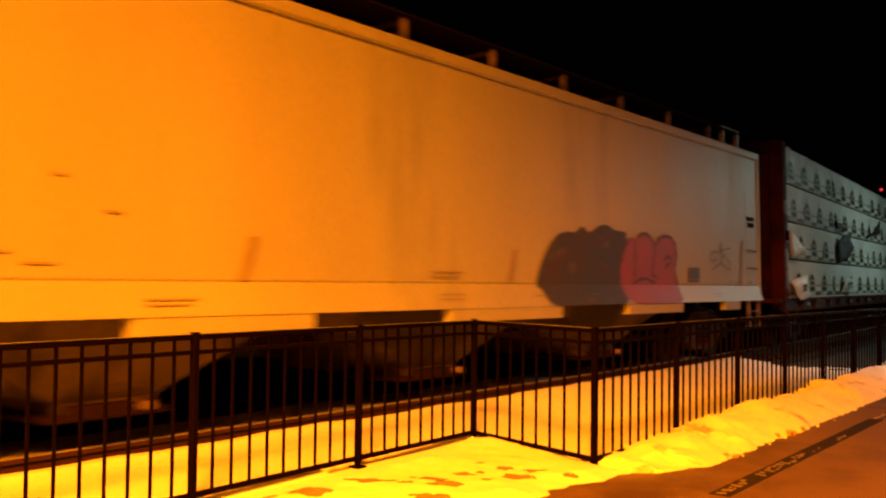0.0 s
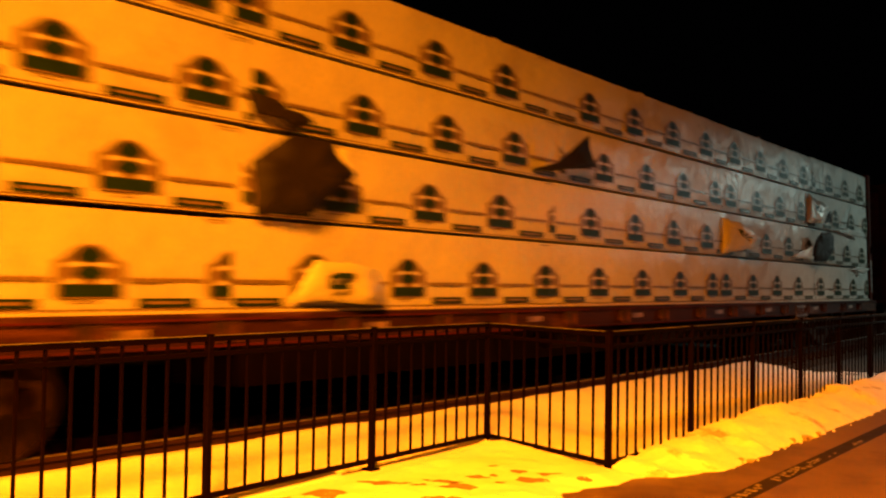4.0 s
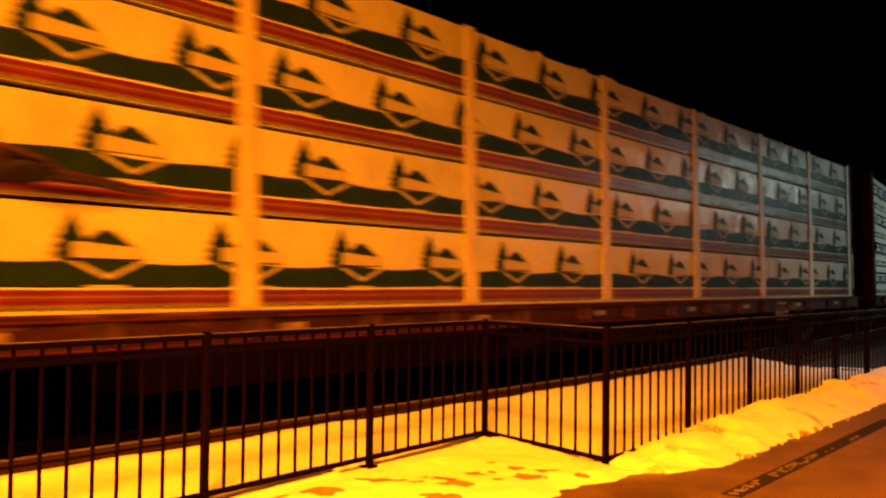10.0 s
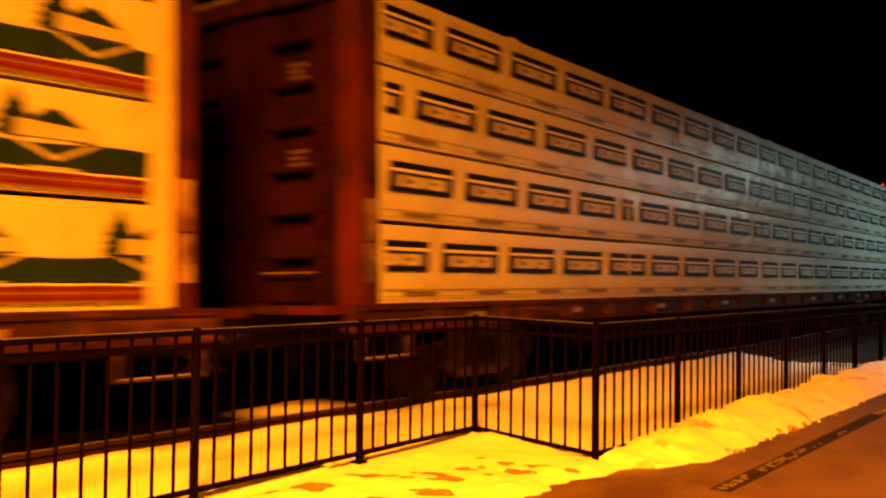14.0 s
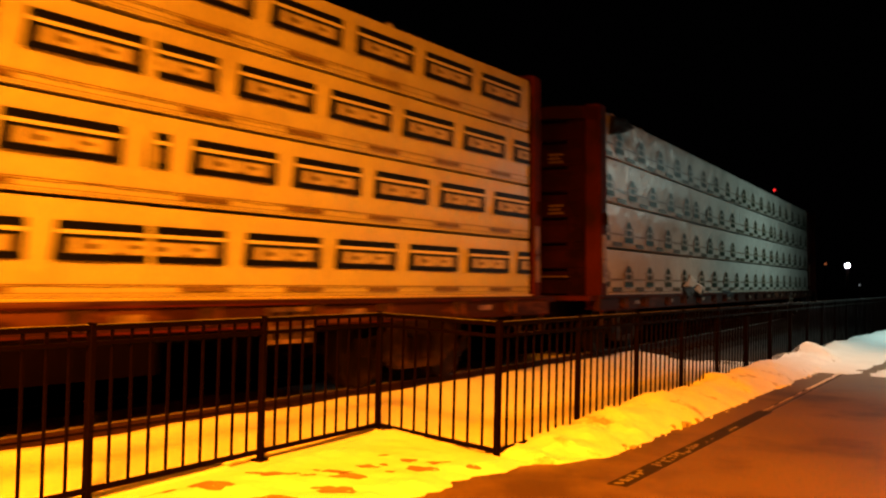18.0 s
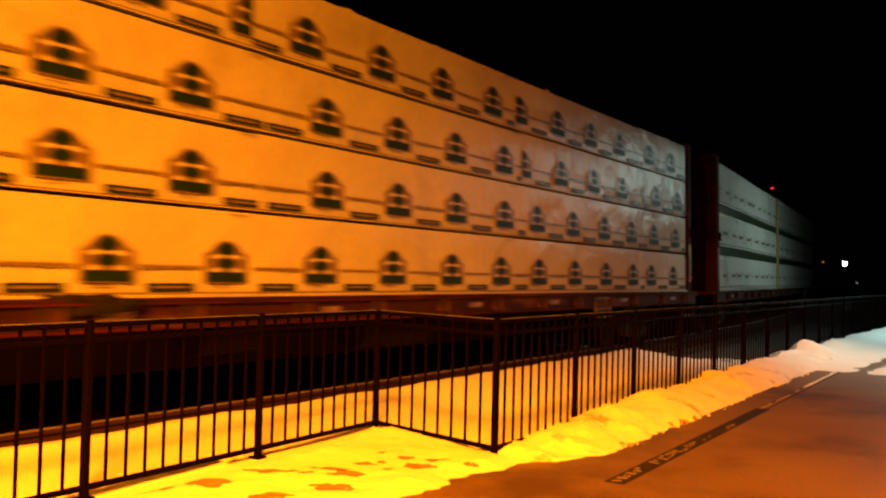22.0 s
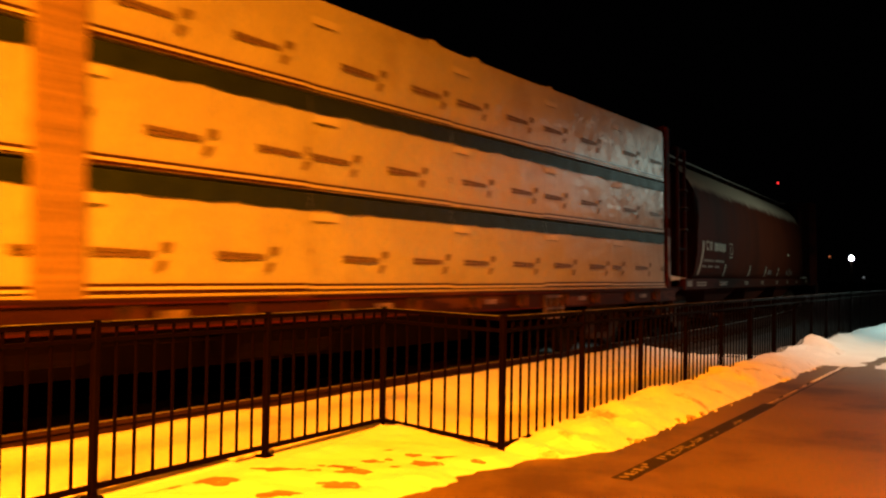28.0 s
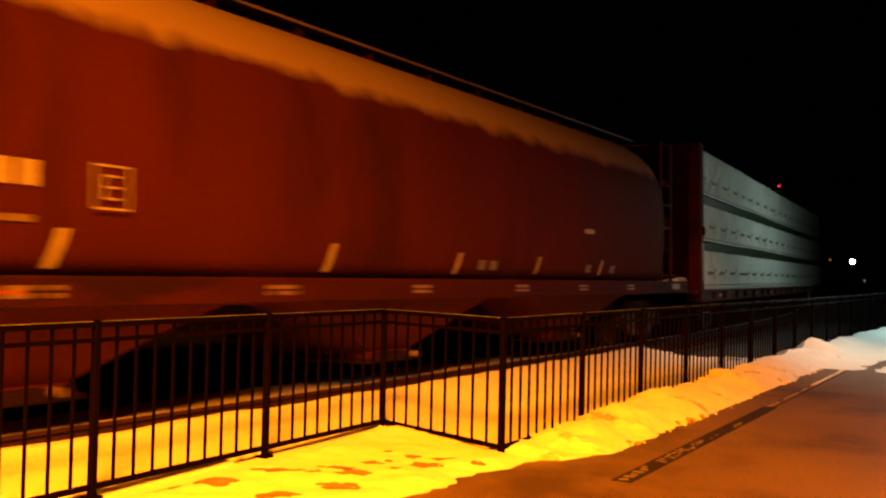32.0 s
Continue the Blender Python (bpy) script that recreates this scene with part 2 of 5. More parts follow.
def box(bm, x0, x1, y0, y1, z0, z1, bevel=0.0, index=0):
    v = [bm.verts.new((x, y, z)) for z in (z0, z1) for y in (y0, y1) for x in (x0, x1)]
    faces = [bm.faces.new([v[i] for i in q]) for q in ((0, 2, 3, 1), (4, 5, 7, 6), (0, 1, 5, 4), (2, 6, 7, 3), (0, 4, 6, 2), (1, 3, 7, 5))]
    for f in faces:
        f.material_index = index
    if bevel:
        edges = list({e for f in faces for e in f.edges})
        bmesh.ops.bevel(bm, geom=edges, offset=bevel, segments=1, affect="EDGES")
    return bm


def boxes(*args, bevel=0.0):
    bm = bmesh.new()
    for a in args:
        box(bm, *a, bevel=bevel)
    return bm


def sheet(bm, pts, index=0):
    """A flat polygon through the given corners."""
    f = bm.faces.new([bm.verts.new(p) for p in pts])
    f.material_index = index
    return f


def prism(bm, outline, y0, y1, index=0):
    """An outline in x and z, drawn out along y."""
    a = [bm.verts.new((x, y0, z)) for x, z in outline]
    b = [bm.verts.new((x, y1, z)) for x, z in outline]
    n = len(outline)
    fs = [bm.faces.new([a[i], a[(i + 1) % n], b[(i + 1) % n], b[i]]) for i in range(n)]
    fs += [bm.faces.new(a[::-1]), bm.faces.new(b)]
    for f in fs:
        f.material_index = index
    return bm


def rod(bm, a, b, r, seg=8, r2=None):
    a, b = Vector(a), Vector(b)
    q = (b - a).to_track_quat("Z", "Y").to_matrix().to_4x4()
    q.translation = (a + b) / 2
    bmesh.ops.create_cone(bm, cap_ends=True, segments=seg, radius1=r, radius2=r if r2 is None else r2, depth=(b - a).length, matrix=q)
    return bm


# ---------------------------------------------------------------- the track's line
D, R, CANT = 7.32, 414.0, 1.4
RAIL_Z = 0.19
SPEED = 4.60


def heading(s):
    """The track bends to the left, gently at first and then in a tightening curve."""
    a = s / R
    if s > 16:
        e = min(s, 60.0) - 16
        a += 0.00011 * e * e + max(0.0, s - 60.0) * 0.00022 * 44
    return a


LINE_STEP = 0.25
LINE = {}
for sign in (1, -1):
    p = Vector((-D, 0.0))
    for k in range(0, 800):
        LINE[sign * k] = p.copy()
        a = heading(sign * (k + 0.5) * LINE_STEP)
        p = p + Vector((-math.sin(a), math.cos(a))) * LINE_STEP * sign


def on_track(s, side=0.0, z=0.0):
    k = math.floor(s / LINE_STEP)
    u = s / LINE_STEP - k
    p = LINE[k].lerp(LINE[k + 1], u)
    a = heading(s)
    return Vector((p.x + side * math.cos(a), p.y + side * math.sin(a), z))


def car_pose(s, bogies=19.4):
    a, b = on_track(s - bogies / 2), on_track(s + bogies / 2)
    m, d = (a + b) / 2, b - a
    return pose(m.x, m.y, RAIL_Z, 0, -CANT, math.degrees(math.atan2(-d.x, d.y)))


def train_at(t):
    """Where the first lumber car's load begins along the track at t seconds."""
    return -68.93 - SPEED * (t - 19.0)


# ---------------------------------------------------------------- ground, track and platform
S_LOW, S_HIGH, STEP = -30.0, 110.0, 2.0


def ribbon(name, offsets, material, kind="structure", label="", category="", parent=None, lo=S_LOW, hi=S_HIGH, step=STEP):
    """A long strip that follows the track: offsets are (side, z) of its section."""
    bm = bmesh.new()
    rows = []
    n = int((hi - lo) / step)
    for i in range(n + 1):
        s = lo + i * step
        rows.append([bm.verts.new(on_track(s, a, z)) for a, z in offsets])
    for p, q in zip(rows, rows[1:]):
        for i in range(len(p) - 1):
            bm.faces.new((p[i], p[i + 1], q[i + 1], q[i]))
    ob = part(name, bm, material, parent)
    return tagged(ob, label, category, "", kind) if parent is None else ob


def ground():
    bm = bmesh.new()
    bmesh.ops.create_grid(bm, x_segments=40, y_segments=40, size=300, matrix=Matrix.Translation((0, 0, -0.06)))
    tagged(part("ground", bm, EARTH), "dark frozen ground reaching into the night", "ground", "", "structure")


def inside_platform(x, y):
    """Whether a point lies on the platform's side of the fence."""
    jog = LEFT_Y + (x - LEFT_X) * (JOG_B.y - LEFT_Y) / (JOG_B.x - LEFT_X)
    return x > left_x(y) - 0.03 and y < jog - 0.05


def snow_strip(name, side0, side1, count, label, low, rise):
    """Snow beside or between the rails, with an uneven surface and ragged edges."""
    bm = bmesh.new()
    rows, covers = [], []
    for i in range(0, 561):
        s = -10 + i * 0.2
        row, cover = [], []
        for k in range(count):
            u = k / (count - 1)
            side = side0 + (side1 - side0) * u
            rag = 0.05 * abs(noise.noise(Vector((side0, s * 0.9, 7)))) + 0.03 * noise.noise(Vector((side0, s * 2.6, 7)))
            p = on_track(s, side + (rag if u < 0.2 else -rag if u > 0.8 else 0))
            h = 0.022 * noise.noise(Vector((p.x * 1.1, p.y * 0.9, 0))) + 0.014 * noise.noise(Vector((p.x * 3.5, p.y * 2.5, 3)))
            edge = min(u * 45, (1 - u) * 8, 1)
            if inside_platform(p.x, p.y):
                edge = -1.0
            row.append(bm.verts.new((p.x, p.y, low + (rise * (1 - 0.72 * min(1, u / 0.42)) + h) * edge if side1 > 1 else low + (rise + h) * edge)))
            cover.append(1.0 - max(0.0, s - 14.5) / 3.5 + 0.5 * noise.noise(p * 0.8) + 0.3 * noise.noise(p * 2.7))
        rows.append(row)
        covers.append(cover)
    for (p, c), (q, d) in zip(zip(rows, covers), zip(rows[1:], covers[1:])):
        for i in range(len(p) - 1):
            if min(c[i], c[i + 1], d[i], d[i + 1]) > 0.1:
                bm.faces.new((p[i], p[i + 1], q[i + 1], q[i])).smooth = True
    tagged(part(name, bm, SNOW), label, "snow", "", "structure")


def snow_field():
    snow_strip("snow_field", 0.79, 3.40, 24, "packed snow between the railway track and the fence", 0.0, 0.155)
    snow_strip("snow_between_rails", -0.62, 0.62, 10, "dirty snow lying between the two rails", 0.0, 0.10)


def track():
    ribbon("ballast_bed", [(-1.5, -0.05), (-1.3, 0.03), (1.3, 0.03), (1.5, -0.05)], BALLAST, label="dark wet ballast under the railway track", category="ballast")
    for side, nm in ((0.755, "rail"), (-0.755, "rail")):
        r = tagged(new(nm), "steel running rail with a polished head", "rail", "running rails", "structure")
        z = RAIL_Z + side * math.tan(radians(CANT))
        ribbon("rail_web", [(side - 0.07, z - 0.155), (side - 0.012, z - 0.13), (side - 0.012, z - 0.04), (side - 0.037, z - 0.035), (side - 0.037, z - 0.003),
                            (side + 0.037, z - 0.003), (side + 0.037, z - 0.035), (side + 0.012, z - 0.04), (side + 0.012, z - 0.13), (side + 0.07, z - 0.155)], RAIL, parent=r)
        ribbon("rail_head", [(side - 0.034, z), (side + 0.034, z)], RAIL_TOP, parent=r)
    ties = tagged(new("railway_ties"), "dark creosoted wooden ties in the ballast", "ties", "", "structure")
    me = None
    for i in range(150):
        s = -14 + i * 0.55
        if me is None:
            me = part("tie", boxes((-1.3, 1.3, -0.115, 0.115, 0.0, 0.055), bevel=0.01), TIE, ties)
            ob = me
        else:
            ob = new("tie", me.data)
            ob.parent = ties
        p = on_track(s)
        ob.matrix_basis = pose(p.x, p.y, 0.01, 0, -CANT * 0.6, math.degrees(heading(s)))


# the fence: a run beside the track, a jog and a run along the platform
LEFT_X, LEFT_Y, PANEL = -5.398, 7.353, 1.688
LEFT_HEAD = 0.057
JOG_B = Vector((-3.849, 6.89, 0))
HEAD = radians(1.5)


def left_x(y):
    """The x of the fence run beside the track, which draws away from the rails."""
    return LEFT_X + (LEFT_Y - y) * math.tan(LEFT_HEAD)


def fence_run(name, start, heading, panels, label, length=PANEL, first=True, count=9):
    """Panels of square pickets between posts; heading is the turn from +y to the left, in radians."""
    run = thing(name, label, "fence", "platform fence", m=Matrix.Translation(start) @ pose(0, 0, 0, 0, 0, math.degrees(heading)))
    post = picket = rails = None
    for i in range(panels + 1):
        y = i * length
        if i or first:
            if post is None:
                bm = boxes((-0.024, 0.024, -0.024, 0.024, -0.04, 1.130), bevel=0.005)
                box(bm, -0.027, 0.027, -0.027, 0.027, 1.130, 1.138, bevel=0.003)
                box(bm, -0.05, 0.05, -0.05, 0.05, -0.03, 0.012)
                post = part("post", bm, FENCE, run)
                ob = post
            else:
                ob = new("post", post.data)
                ob.parent = run
            ob.location = (0, y, 0)
        if i == panels:
            break
        if rails is None:
            rails = [part(nm, boxes((-0.02, 0.02, 0.024, length - 0.024, z0, z1), bevel=0.004), FENCE, run) for nm, z0, z1 in
                     (("top_rail", 1.088, 1.125), ("middle_rail", 0.992, 1.02), ("bottom_rail", 0.053, 0.088))]
            rails.append(part("rail_strip", boxes((-0.005, 0.005, 0.03, length - 0.03, 1.125, 1.128)), PALE_RAIL, run, "thin grey strip along the top of the rail"))
            obs = rails
        else:
            obs = [new(o.name.split(".")[0], o.data) for o in rails]
            for o in obs:
                o.parent = run
        for o in obs:
            o.location = (0, y, 0)
        for k in range(count):
            if picket is None:
                picket = part("picket", boxes((-0.0085, 0.0085, -0.0085, 0.0085, 0.07, 1.10)), FENCE, run)
                ob = picket
            else:
                ob = new("picket", picket.data)
                ob.parent = run
            ob.location = (0, y + (k + 1) * length / (count + 1), 0)
    return run


def fences():
    n = 7
    fence_run("picket_fence", (LEFT_X + n * PANEL * math.sin(LEFT_HEAD), LEFT_Y - n * PANEL * math.cos(LEFT_HEAD), 0), LEFT_HEAD, n, "black metal picket fence beside the snowy track")
    a = Vector((LEFT_X, LEFT_Y, 0))
    d = JOG_B - a
    fence_run("picket_fence", a, math.atan2(-d.x, d.y), 1, "short black picket fence panel joining two fence runs", d.length, False, 8)
    fence_run("picket_fence", JOG_B, HEAD, 26, "long black metal picket fence along the platform snowbank", 1.641, False, 9)


def along(y, side):
    """A point beside the platform fence: y metres along from the jog, side metres to the platform."""
    return Vector((JOG_B.x - y * math.sin(HEAD) + side * math.cos(HEAD), JOG_B.y + y * math.cos(HEAD) + side * math.sin(HEAD), 0))


def platform():
    bm = bmesh.new()
    pf = tagged(new("platform"), "wet brown-stained concrete station platform", "platform", "", "structure")
    slab = None
    for i in range(-8, 24):
        for k in range(0, 4):
            if slab is None:
                slab = part("slab", boxes((0.0004, 2.3996, 0.0004, 2.3996, -0.05, 0.0)), CONCRETE, pf)
                ob = slab
            else:
                ob = new("slab", slab.data)
                ob.parent = pf
            p = along(i * 2.4 - 0.2, 0.12 + k * 2.4)
            ob.matrix_basis = pose(p.x, p.y, 0, 0, 0, math.degrees(HEAD))
    for i in range(-6, 1):
        ob = new("slab", slab.data)
        ob.parent = pf
        p = along(i * 2.4 - 0.2, 0.12 - 2.4)
        ob.matrix_basis = pose(p.x, p.y, -0.012, 0, 0, math.degrees(HEAD))
    strip = tagged(new("paver_strip"), "dark paver strip with pale worn pavers set in the platform", "paver strip", "", "structure")
    random.seed(4)
    a = Vector((-2.69, 6.60, 0))
    d_along = (Vector((-3.06, 17.44, 0)) - a).normalized()
    ang = math.degrees(math.atan2(-d_along.x, d_along.y))
    border = part("border", boxes((-0.078, 0.078, 0, 4.9, -0.02, 0.004), bevel=0.002), PAVER, strip)
    border.matrix_basis = pose(a.x, a.y, 0, 0, 0, ang)
    tail = part("border", boxes((-0.05, -0.02, 4.9, 11.2, -0.02, 0.004), (0.03, 0.05, 4.9, 11.2, -0.02, 0.004), bevel=0.002), PAVER, strip)
    tail.matrix_basis = border.matrix_basis
    bm = bmesh.new()
    for i in range(100):
        y = 4.9 + i * 0.062
        x = -0.022 + 0.014 * noise.noise(Vector((y * 2.1, 0, 5)))
        wide = 0.010 + 0.016 * min(1, max(0, (y - 6.8) / 1.0))
        if noise.noise(Vector((y * 1.7, 3, 1))) > -0.22 or y > 7.6:
            box(bm, x - wide * random.uniform(0.5, 1), x + wide * random.uniform(0.5, 1), y, y + 0.055, 0.0, 0.009)
        if i in (44, 99):
            frost = part("joint_frost", bm, OLD_SNOW if i == 44 else SNOW_DIRTY, strip, "thin sooty frost caught along the strip" if i == 44 else "ragged pale frost caught along the strip")
            frost.matrix_basis = border.matrix_basis
            bm = bmesh.new()
    meshes = []
    for i in range(66):
        y = 0.06 + (i // 2) * 0.105 + random.uniform(-0.012, 0.012)
        if i < 10:
            w, d = 0.010 + 0.013 * random.random(), 0.03 + 0.035 * random.random()
            ob = part("paver", boxes((-w, w, 0.0, d, 0.0, 0.008), bevel=0.002), PAVER_LIGHT, strip)
            meshes.append(ob.data)
        elif random.random() < 0.22 + y * 0.16:
            continue
        else:
            ob = new("paver", meshes[random.randrange(10)])
            ob.parent = strip
        p = a + d_along * y
        side = (-0.024 if i % 2 else 0.024) + random.uniform(-0.012, 0.012)
        ob.matrix_basis = pose(p.x + side, p.y, 0, 0, 0, ang + random.uniform(-20, 20))


def snow_bank():
    """Shovelled snow against the platform fence; it starts at the jog and ends in a heap."""
    bm = bmesh.new()
    rows = []
    for i in range(0, 560):
        y = -0.15 + i * 0.06
        grow = min(1, max(0, (y + 0.15) / 2.2))
        heap = math.exp(-((y - 12.55) / 0.30) ** 2)
        tail = min(1, max(0, (13.9 - y) / 1.0))
        knobs = sum(h * math.exp(-((y - at) / r) ** 4) for at, h, r in ((3.4, 0.05, 0.3), (6.2, 0.07, 0.28), (7.5, 0.07, 0.25), (8.7, 0.06, 0.5), (9.9, 0.02, 0.3)))
        width = 0.72 + 0.07 * noise.noise(Vector((y * 1.1, 0, 2))) + 0.05 * noise.noise(Vector((y * 5, 0, 2))) + 0.05 * noise.noise(Vector((y * 13, 0, 2)))
        width = 0.40 + (width - 0.40) * min(1, grow * 2.5)
        height = (0.07 + 0.115 * grow) * (1 + 0.16 * noise.noise(Vector((y * 0.9, 4, 0))) + 0.15 * noise.noise(Vector((y * 3, 4, 9))) + 0.14 * max(0.0, noise.noise(Vector((y * 5.5, 8, 9))))) + 0.19 * heap + knobs
        height = (height * tail + 0.05 * (1 - tail)) * min(1, max(0, (y + 0.13) / 0.35))
        width *= 0.35 + 0.65 * min(1, (y + 0.15) / 0.3)
        row = []
        for k in range(0, 29):
            u = k / 28
            side = -0.20 + u * (width + 0.20)
            z = height * (math.sin(math.pi * min(1, u * 0.96 + 0.04)) ** 0.7) * (1.2 - 0.65 * u)
            p = along(y, side)
            z += (0.034 * noise.noise(p * 3.5) + 0.034 * abs(noise.noise(p * 7)) + 0.022 * noise.noise(p * 13) + 0.018 * noise.noise(p * 24) - 0.006) * min(1, u * 6, (1 - u) * 9, max(0, y + 0.1) * 3)
            row.append(bm.verts.new((p.x, p.y, max(z, 0.004) if 0 < k < 28 else -0.02)))
        rows.append(row)
    for p, q in zip(rows, rows[1:]):
        for i in range(len(p) - 1):
            bm.faces.new((p[i], p[i + 1], q[i + 1], q[i])).smooth = True
    tagged(part("snowbank", bm, SNOW_DIRTY), "shovelled lumpy snowbank against the platform fence", "snowbank", "", "stuff")
    random.seed(8)
    for i in range(64):
        y = random.uniform(1.3, 13)
        p = along(y, 0.66 + random.uniform(-0.05, 0.11))
        r = random.uniform(0.010, 0.045) * (0.6 if i % 3 else 1.0)
        bm = bmesh.new()
        bmesh.ops.create_icosphere(bm, subdivisions=2, radius=r)
        for v in bm.verts:
            v.co *= 1 + 0.35 * noise.noise(v.co * 25 + Vector((i, 0, 0)))
            v.co.z *= 0.7
        dirty = i % 3 == 0
        if dirty:
            p = along((1.15, 2.7, 3.05)[i % 9 // 3] + random.uniform(-0.18, 0.18), 0.68 + random.uniform(-0.05, 0.05))
        ob = part("snow_clod", bm, OLD_SNOW if dirty else SNOW_DIRTY)
        ob.location = (p.x, p.y, r * 0.5)
        tagged(ob, "small brown clod of dirty snow on the platform" if dirty else "small clod of shovelled snow on the platform", "snow clod", "snow clods")


def far_snow():
    """Thin snow left on the platform beyond the bank's end."""
    for x0, x1, y0, y1, label in ((-4.7, -2.75, 17.0, 42.0, "thin white snow along the platform fence"), (-2.72, 2.5, 17.0, 19.2, "thin white snow patch on the platform"), (-2.72, 2.5, 23.0, 40.0, "wide white snow patch on the platform")):
        bm = bmesh.new()
        rows = []
        nx, ny = int((x1 - x0) / 0.15), int((y1 - y0) / 0.15)
        for i in range(ny + 1):
            row = []
            for k in range(nx + 1):
                p = Vector((x0 + (x1 - x0) * k / nx, y0 + (y1 - y0) * i / ny, 0))
                e = min(p.x - x0, x1 - p.x, p.y - y0, y1 - p.y) * 3.0 + 0.30 * noise.noise(p * 1.3) + 0.2 * noise.noise(p * 4)
                ridge = 0.15 * math.exp(-((p.x + 4.15) / 0.42) ** 2) * (1 + 0.5 * noise.noise(p * 1.1) + 0.3 * noise.noise(p * 4)) if x1 < -2.7 else 0.0
                row.append(bm.verts.new((p.x, p.y, -0.012 + (0.04 + ridge) * min(1, max(0, e)) + 0.012 * noise.noise(p * 5))))
            rows.append(row)
        for p, q in zip(rows, rows[1:]):
            for i in range(len(p) - 1):
                bm.faces.new((p[i], p[i + 1], q[i + 1], q[i])).smooth = True
        tagged(part("platform_snow", bm, SNOW), label, "snow", "", "stuff")


def snow_edge(y):
    """The x at which the trodden snow gives way to bare platform."""
    pts = ((-6, -2.9), (2.0, -3.3), (4.5, -3.70), (5.13, -3.66), (5.5, -3.58), (5.97, -3.66), (6.37, -3.62), (6.5, -3.52), (7.3, -3.5))
    for (a, u), (b, v) in zip(pts, pts[1:]):
        if y <= b:
            return u + (v - u) * max(0, (y - a)) / (b - a)
    return -3.2


def trodden(x, y):
    """The height of the trodden snow on the platform's corner."""
    jog = JOG_B - Vector((LEFT_X, LEFT_Y, 0))
    p = Vector((x, y, 0))
    rag = 0.10 * noise.noise(p * 2.1) + 0.05 * noise.noise(p * 7)
    bare = 0.10 + 0.10 * min(1, max(0, (7.0 - y) / 2.0)) + 0.05 * noise.noise(p * 2.6)
    edge = LEFT_Y + (x - LEFT_X) * jog.y / jog.x + 0.12
    h = min(1, max(0, (snow_edge(y) - x + rag) * 5), max(0, (x - left_x(y) - bare) * 7), max(0, (edge - y) * 6))
    z = (0.055 + 0.018 * noise.noise(p * 1.7) + 0.012 * noise.noise(p * 6) + 0.008 * noise.noise(p * 17)) * h
    peak = (x - LEFT_X) ** 2 + (y - LEFT_Y) ** 2
    return z + 0.06 * math.exp(-peak / 0.35) * h - 0.006


def near_snow():
    bm = bmesh.new()
    rows = []
    for i in range(0, 260):
        y = -3.0 + i * 0.04
        rows.append([bm.verts.new((x, y, trodden(x, y))) for x in (-5.46 + k * 0.04 for k in range(66))])
    for p, q in zip(rows, rows[1:]):
        for i in range(len(p) - 1):
            bm.faces.new((p[i], p[i + 1], q[i + 1], q[i])).smooth = True
    tagged(part("trodden_snow", bm, SNOW), "thin trodden snow on the platform by the fence", "snow", "", "stuff")
    spots = ((-4.72, 5.14, 0.15), (-4.60, 5.24, 0.07), (-4.48, 5.29, 0.07), (-4.41, 5.52, 0.12), (-4.22, 5.44, 0.15), (-4.36, 5.83, 0.10), (-4.25, 6.19, 0.10), (-3.99, 6.0, 0.15),
             (-4.02, 6.28, 0.12), (-4.07, 5.07, 0.20), (-4.79, 4.64, 0.20), (-4.56, 5.47, 0.05), (-4.49, 6.22, 0.05), (-4.30, 5.95, 0.04), (-3.75, 6.35, 0.07), (-4.95, 4.35, 0.16), (-4.1, 5.75, 0.05), (-4.2, 4.6, 0.18))
    for x, y, r in spots:
        r *= 0.85
        bm = bmesh.new()
        n = 30
        rim, mid = [], []
        for k in range(n):
            a = k / n * 2 * math.pi
            q = r * (0.8 + 0.55 * noise.noise(Vector((math.cos(a) * 1.2 + x * 9, math.sin(a) * 1.4 + y * 9, 0))) + 0.12 * noise.noise(Vector((math.cos(a) * 4 + x * 9, math.sin(a) * 4, y))))
            u, v = q * 1.15 * math.cos(a), q * 0.8 * math.sin(a)
            px, py = x + 0.83 * u - 0.55 * v, y + 0.55 * u + 0.83 * v
            rim.append(bm.verts.new((px, py, trodden(px, py) + 0.004)))
            mx, my = (px + x) / 2, (py + y) / 2
            mid.append(bm.verts.new((mx, my, trodden(mx, my) + 0.004)))
        c = bm.verts.new((x, y, trodden(x, y) + 0.004))
        for k in range(n):
            bm.faces.new((mid[k], rim[k], rim[(k + 1) % n], mid[(k + 1) % n]))
            bm.faces.new((c, mid[k], mid[(k + 1) % n]))
        tagged(part("slush_patch", bm, WET), "brown slushy footprint melted into the trodden snow", "slush patch", "footprints in the snow")


# ---------------------------------------------------------------- rail cars: running gear
SHARED = {}


def wheelset(parent, y):
    bm = bmesh.new()
    rod(bm, (-0.9, 0, 0), (0.9, 0, 0), 0.08, 10)
    for sx in (-1, 1):
        rod(bm, (sx * 0.70, 0, 0), (sx * 0.83, 0, 0), 0.42, 28)
        rod(bm, (sx * 0.68, 0, 0), (sx * 0.705, 0, 0), 0.45, 28)
        rod(bm, (sx * 0.83, 0, 0), (sx * 0.86, 0, 0), 0.14, 12)
        for k in range(3):
            a = k * 2.094
            rod(bm, (sx * 0.825, 0.27 * math.cos(a), 0.27 * math.sin(a)), (sx * 0.845, 0.27 * math.cos(a), 0.27 * math.sin(a)), 0.035, 6)
    ob = part("wheelset", bm, WHEEL_RUST, parent)
    ob.location = (0, y, 0.42)
    return ob


